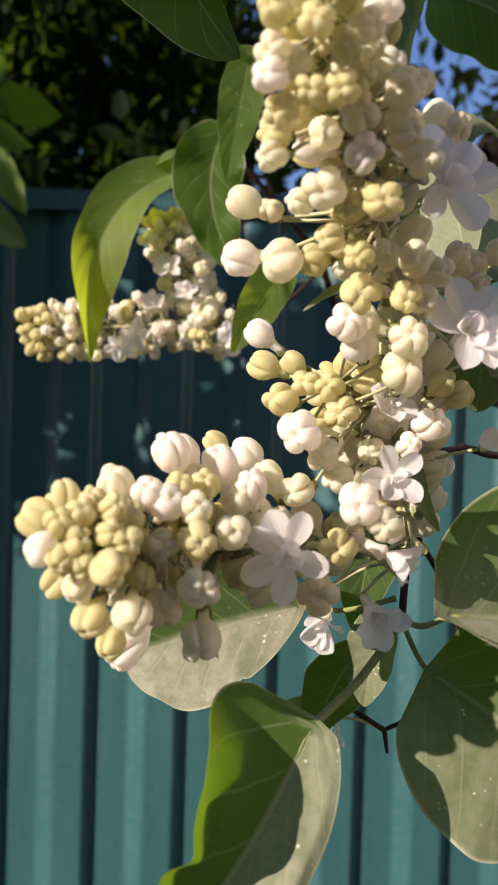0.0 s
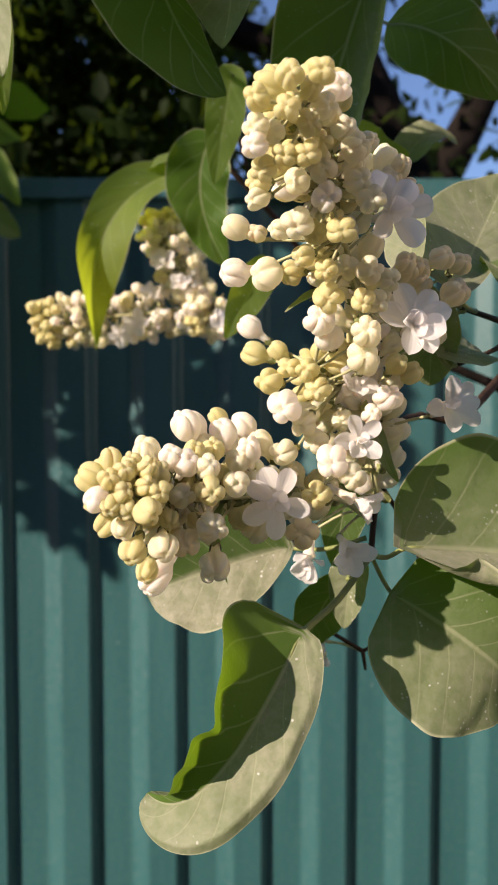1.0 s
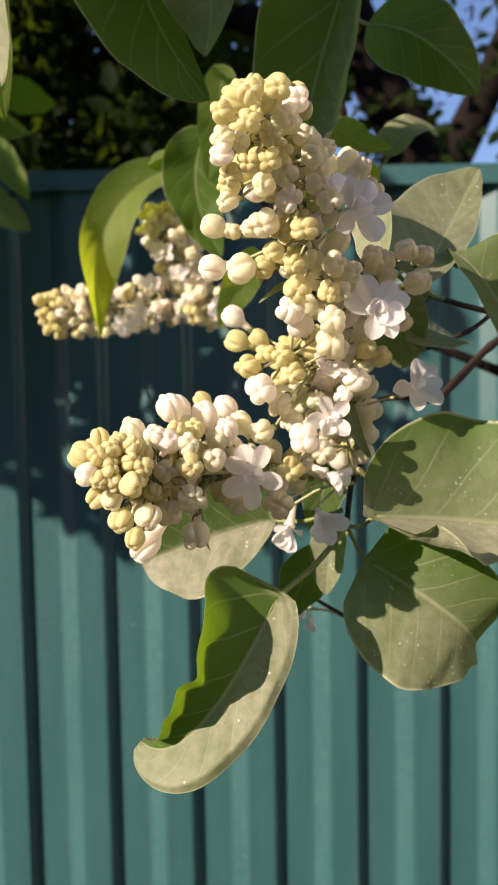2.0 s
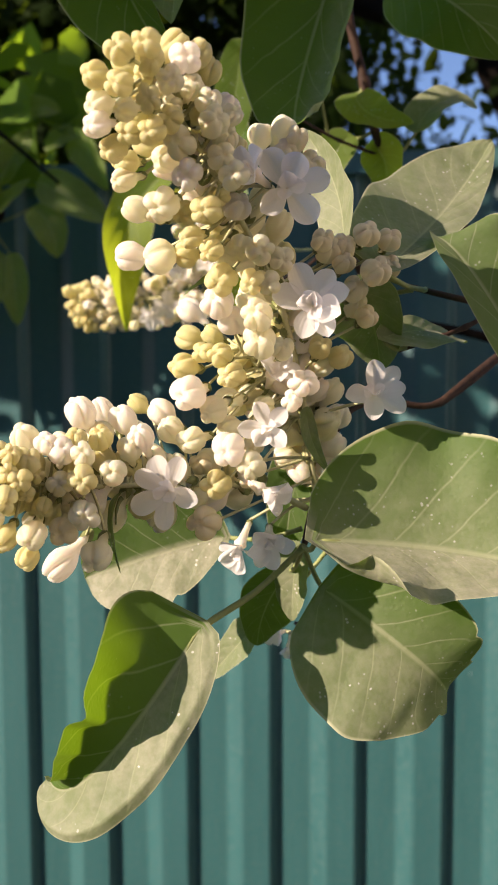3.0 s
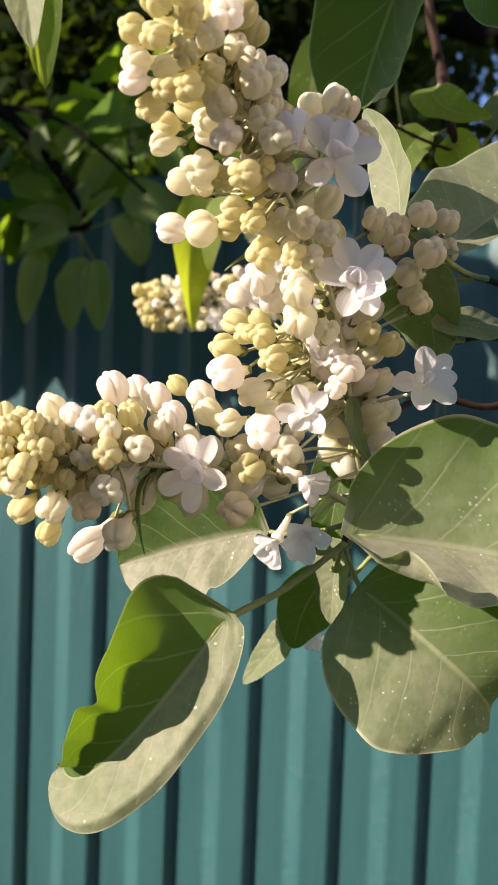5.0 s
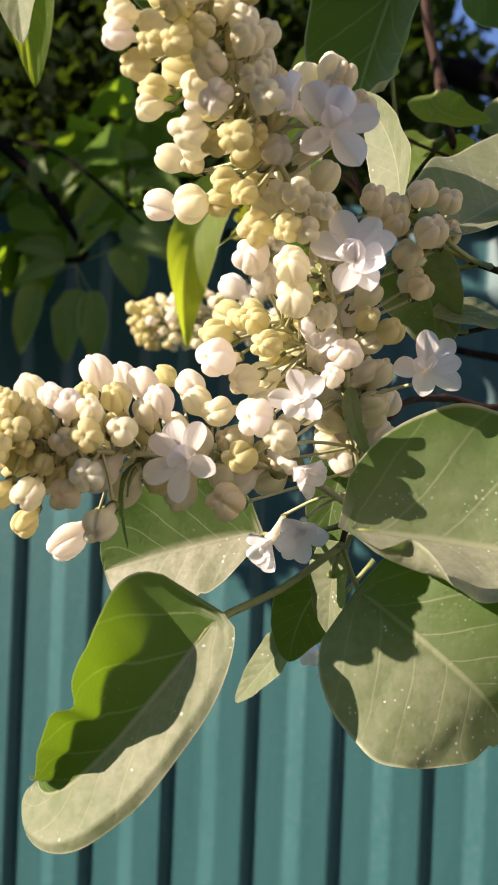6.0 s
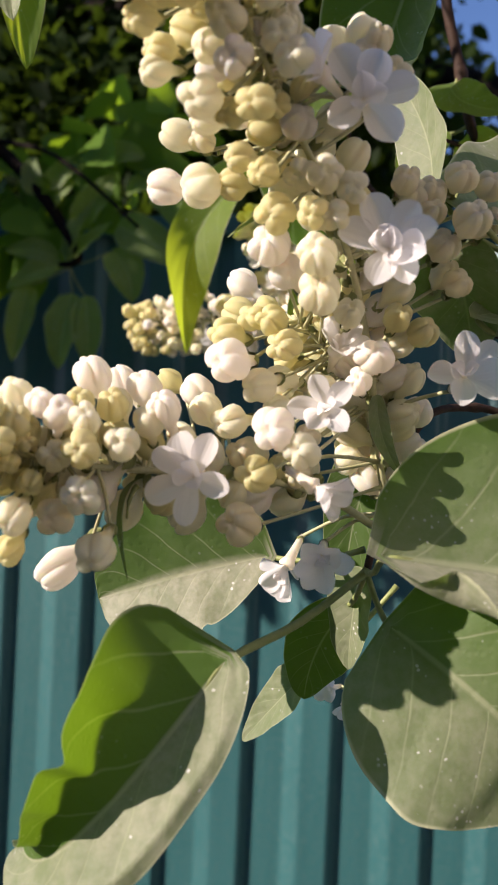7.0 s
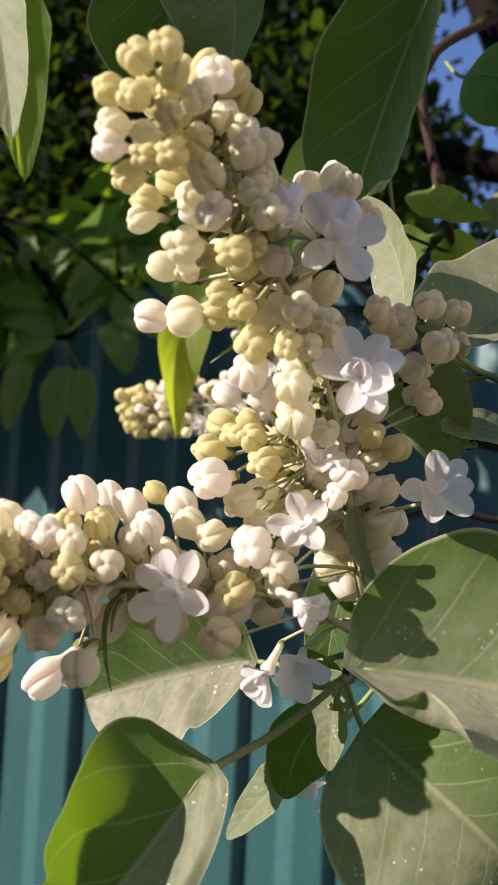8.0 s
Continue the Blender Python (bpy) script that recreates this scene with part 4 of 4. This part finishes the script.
def far_branch():
    ob = SHRUB
    bm = bmesh.new()
    branch(bm, [(60, 560, 40), (40, 520, 90), (10, 480, 118), (-18, 462, 138), (-41, 470, 131)], 2.4, 0.9)
    branch(bm, [(10, 480, 118), (-4, 430, 150), (-4, 402, 163)], 1.2, 0.8)
    branch(bm, [(40, 520, 90), (14, 488, 62), (-12, 476, 56)], 1.2, 1.0)
    part("stem", bm, M_TWIG, ob, "brown woody stem")
    leaf(ob, "leaf", at(-43.5, 474, 129.8), at(-79.4, 459, 90.6), at(-85, 466, 27.3), (0.25, -0.45, 0.86), 22, 17, at(-22, 464, 138), material=M_YOUNG, label="drooping yellow-green leaf with sun shining through",
         lobe=0.05, fold=(16, 32), peak=(0.50, 0.62), curl=(7, 24), seed=41)
    leaf(ob, "leaf", at(-27, 468, 138), at(-42, 470, 138), at(-57, 472, 132), (0, -0.6, 0.8), 7, 8, at(-18, 463, 139), material=M_YOUNG, fold=(10, 10), seed=42)
    leaf(ob, "leaf", at(-18, 442, 140), at(-22, 440, 108), at(-8, 440, 72), (0.15, -0.95, 0.1), 16, 20, at(-10, 458, 140), label="dark green wavy leaf", fold=(10, 10), wave=0.14, seed=43, dusty=(0.0, 0.0))
    leaf(ob, "leaf", at(-5, 402, 163), at(-9, 404, 138), at(-14, 410, 110), (0.2, -0.95, 0.0), 10, 11, fold=(6, 6), seed=44, material=M_YOUNG)
    leaf(ob, "leaf", at(12, 372, 62), at(2, 366, 46), at(-8, 360, 27), (0.3, -0.9, -0.1), 9, 11, at(30, 505, 80), material=M_YOUNG, fold=(12, 8), seed=45)


far_branch()

# the farther cluster: three short panicles on one stalk
flower_cluster("farther lilac cluster of cream buds on the shaded side", [(-12, 476, 56), (-40, 484, 52), (-85, 487, 48), (-128, 490, 45)], [], [
    ((-62, 478, 44), (-0.1, -0.95, -0.1), 10, [11, 83, 155, 227, 299], 0.8),
    ((-72, 476, 38), (0.1, -0.9, -0.3), 9, [52, 124, 196, 268, 340], 0.7),
    ((-52, 474, 60), (-0.2, -0.9, 0.2), 9, [23, 95, 167, 239, 311], 0.5),
    ((-84, 474, 50), (-0.2, -0.9, -0.1), 8, [23, 95, 167, 239, 311], 0.6),
    ((-34, 470, 46), (0.2, -0.9, -0.2), 9, [6, 78, 150, 222, 294], 0.7),
], (150, 0.018, False), 21, big=0.9)
flower_cluster("farther upright lilac cluster of cream buds", [(-20, 480, 54), (-34, 478, 74), (-44, 474, 92), (-48, 472, 110)], [], [
    ((-44, 466, 78), (-0.3, -0.9, 0.2), 9, [34, 106, 178, 250, 322], 0.6),
    ((-36, 464, 66), (0.2, -0.9, 0.1), 8, [6, 78, 150, 222, 294], 0.6),
], (85, 0.016, False), 22, big=0.9)
flower_cluster("farther small lilac cluster hanging in shade", [(-12, 476, 58), (-16, 474, 50), (-22, 472, 44), (-26, 470, 38)], [], [
    ((-14, 462, 46), (0.1, -0.9, -0.2), 9, [17, 89, 161, 233, 305], 0.5),
], (36, 0.016, False), 23, big=0.9)


def bract(base, mid, tip, face, wide, label):
    ob = thing("lilac_bract", at(*base), label, "leaf")
    leaf(ob, "leaf", at(*base), at(*mid), at(*tip), face, wide, wide, seed=len(bpy.data.objects), fold=(14, 14))


bract((24, 197, 31), (18, 195, 28.5), (11, 194, 24), (-0.2, -0.5, 0.85), 2.2, "small narrow green bract among the buds")
bract((-7, 190, -31), (-8, 187, -38), (-5, 185, -51), (-0.6, -0.7, 0.1), 1.6, "small narrow curled bract below the flower stalk")
bract((42, 226, -9), (44, 224, -18), (49, 223, -27), (0.1, -1.0, 0.1), 2.6, "empty green calyx hanging among the flowers")
flower_cluster("small withered lilac flowers low on the twig", [(46, 280, -98), (38, 280, -95), (30, 279, -94)], [], [
    ((27, 278, -94), (-0.3, -0.9, 0.1), 6, [11, 83, 155, 227, 299], 0.55),
    ((31, 279, -99), (0.0, -0.8, -0.6), 5, [34, 106, 178, 250, 322], 0.35),
], (0, 0.004, False), 24, stalk=0.0007)

# ---- orchard tree overhanging the fence ----
def foliage(name, count, centre, spread, size, seed, material, parent, hole=None, droop=0.5):
    """Many small folded leaves in a cloud, as one mesh."""
    rng = np.random.default_rng(seed)
    verts, faces = [], []
    made = 0
    while made < count:
        q = rng.uniform(-1, 1, 3)
        if (q ** 2).sum() > 1:
            continue
        p = Vector([c + s * v for c, s, v in zip(centre, spread, q)])
        clump = noise.noise(p * 3.1 + Vector((seed, 0, 0))) + 0.6 * noise.noise(p * 7.3)
        if clump < -0.12:
            continue
        if hole is not None and hole(p, rng.uniform()):
            continue
        made += 1
        k = size * rng.uniform(0.65, 1.25)
        d = Vector((rng.normal(), rng.normal(), rng.normal() - droop)).normalized()
        f = Vector((rng.normal() * 0.8, rng.normal() * 0.8 - 0.3, 1.0))
        s = d.cross(f)
        if s.length < 0.1:
            continue
        s.normalize()
        up = s.cross(d)
        w = k * rng.uniform(0.26, 0.36)
        n = len(verts)
        for v, u in ((0, 0), (0.3, -0.9), (0.3, 0.9), (0.45, 0), (0.68, -0.75), (0.68, 0.75), (1, 0)):
            verts.append(p + d * k * v + s * w * u + up * (k * 0.10 * abs(u) - k * 0.16 * v * v))
        faces += [(n, n + 3, n + 1), (n, n + 2, n + 3), (n + 1, n + 3, n + 4), (n + 3, n + 2, n + 5), (n + 4, n + 3, n + 6), (n + 3, n + 5, n + 6)]
    me = bpy.data.meshes.new(name)
    me.from_pydata(verts, [], faces)
    me.shade_smooth()
    me.materials.append(material)
    return part(name, me, None, parent)


def orchard_tree():
    ob = thing("orchard_tree", (-1.7, 0.75, 0), "orchard tree with oval green leaves overhanging the fence", "tree")
    bm = bmesh.new()
    limb(bm, [(-1.7, 0.75, -0.05), (-1.66, 0.76, 0.8), (-1.55, 0.80, 1.6), (-1.3, 0.75, 2.1), (-0.70, 0.60, 2.33)], 0.055, 0.012)
    limb(bm, [(-1.55, 0.80, 1.6), (-1.1, 0.86, 1.9), (-0.75, 0.92, 1.95), (-0.50, 0.95, 1.83), (-0.38, 0.95, 1.70), (-0.40, 0.95, 1.68)], 0.02, 0.003)
    limb(bm, [(-0.50, 0.95, 1.83), (-0.40, 0.93, 1.80), (-0.30, 0.94, 1.72)], 0.004, 0.002)
    part("trunk", bm, M_BARK, ob)
    # two crowns mostly left of the view, added to shade fence and leaves
    foliage("crown", 720, (-1.06, 0.53, 2.20), (0.38, 0.19, 0.38), 0.065, 4, M_SHADE_CROWN, ob)
    foliage("crown", 300, (-0.80, 0.97, 1.75), (0.20, 0.09, 0.18), 0.085, 33, M_PEAR_CROWN, ob)
    foliage("crown", 190, (-0.60, 1.00, 1.86), (0.30, 0.11, 0.20), 0.085, 31, M_PEAR_CROWN, ob)
    hang = [((-383, 952, 148), (-388, 944, 104), (-395, 950, 59), 23),
            ((-367, 952, 145), (-358, 944, 104), (-358, 950, 60), 19),
            ((-337, 952, 197), (-313, 944, 171), (-308, 950, 137), 23),
            ((-389, 952, 185), (-378, 944, 217), (-359, 950, 255), 17),
            ((-400, 952, 180), (-427, 944, 170), (-467, 950, 152), 16),
            ((-437, 952, 157), (-443, 944, 118), (-455, 950, 67), 18),
            ((-403, 952, 187), (-430, 944, 197), (-470, 950, 197), 14),
            ((-331, 952, 225), (-287, 944, 204), (-245, 950, 177), 25),
            ((-291, 952, 277), (-263, 944, 248), (-245, 950, 211), 20),
            ((-392, 952, 188), (-365, 944, 203), (-337, 950, 229), 15),
            ((-381, 952, 226), (-358, 944, 252), (-333, 950, 284), 18),
            ((-419, 952, 273), (-399, 944, 286), (-376, 950, 306), 14),
            ((-430, 952, 265), (-437, 944, 283), (-437, 950, 309), 14),
            ((-412, 952, 246), (-392, 944, 264), (-380, 950, 280), 12),
            ((-354, 952, 296), (-325, 944, 306), (-300, 950, 302), 15),
            ((-321, 952, 261), (-295, 944, 272), (-275, 950, 275), 14)]
    rnd = random.Random(5)
    for i, (b, m, t, w) in enumerate(hang):
        leaf(ob, "leaf", at(*b), at(*m), at(*t), (rnd.uniform(-0.5, 0.3), -0.85, rnd.uniform(0.0, 0.5)), w, w, at(-388, 953, 178) if i < 7 else None,
             material=M_PEAR, fold=(16, 12), peak=(0.72, 0.72), lobe=0.0, wave=0.08, seed=60 + i, rows=16, cols=5)


orchard_tree()


# ---- trees behind the fence ----
def far_tree():
    ob = thing("tree", (0.75, 3.1, 0), "large leafy tree behind the fence, coloured dark as if in shade, sky through gaps", "tree")
    bm = bmesh.new()
    limb(bm, [(0.75, 3.1, -0.1), (0.72, 3.1, 1.2), (0.62, 3.0, 2.1), (0.40, 2.9, 2.55), (0.10, 2.8, 3.2), (-0.2, 2.8, 4.2)], 0.16, 0.05)
    limb(bm, [(0.62, 3.0, 2.1), (0.85, 3.0, 2.55), (1.2, 3.1, 3.4)], 0.09, 0.03)
    limb(bm, [(0.40, 2.9, 2.55), (-0.2, 2.9, 2.75), (-1.0, 3.1, 3.1), (-1.9, 3.3, 3.2)], 0.06, 0.02)
    part("trunk", bm, M_BARK, ob)

    def gaps(p, chance):
        # thin on the open side, dense over the fence
        side, rise = math.degrees(math.atan2(p.x - 0.05, p.y)), math.degrees(math.atan2(p.z - EYE, p.y))
        return side > -2.5 and rise > 7.5 and chance < 0.95
    foliage("crown", 23000, (-0.9, 3.2, 2.9), (1.9, 0.9, 1.35), 0.075, 11, M_SHADE_CROWN, ob, gaps)
    foliage("crown", 700, (0.85, 3.0, 2.3), (0.7, 0.6, 0.6), 0.06, 12, M_SHADE_CROWN, ob)


far_tree()


def second_tree():
    ob = thing("tree", (-2.2, 4.6, 0), "dense tree farther behind the fence, coloured dark as if in shade", "tree")
    bm = bmesh.new()
    limb(bm, [(-2.2, 4.6, -0.1), (-2.15, 4.6, 1.5), (-2.0, 4.7, 2.8), (-1.7, 4.7, 4.0)], 0.15, 0.05)
    limb(bm, [(-2.0, 4.7, 2.8), (-2.8, 4.7, 3.4)], 0.06, 0.03)
    part("trunk", bm, M_BARK, ob)
    foliage("crown", 22000, (-2.0, 4.7, 2.9), (2.3, 0.9, 1.7), 0.10, 13, M_SHADE_CROWN, ob)


second_tree()
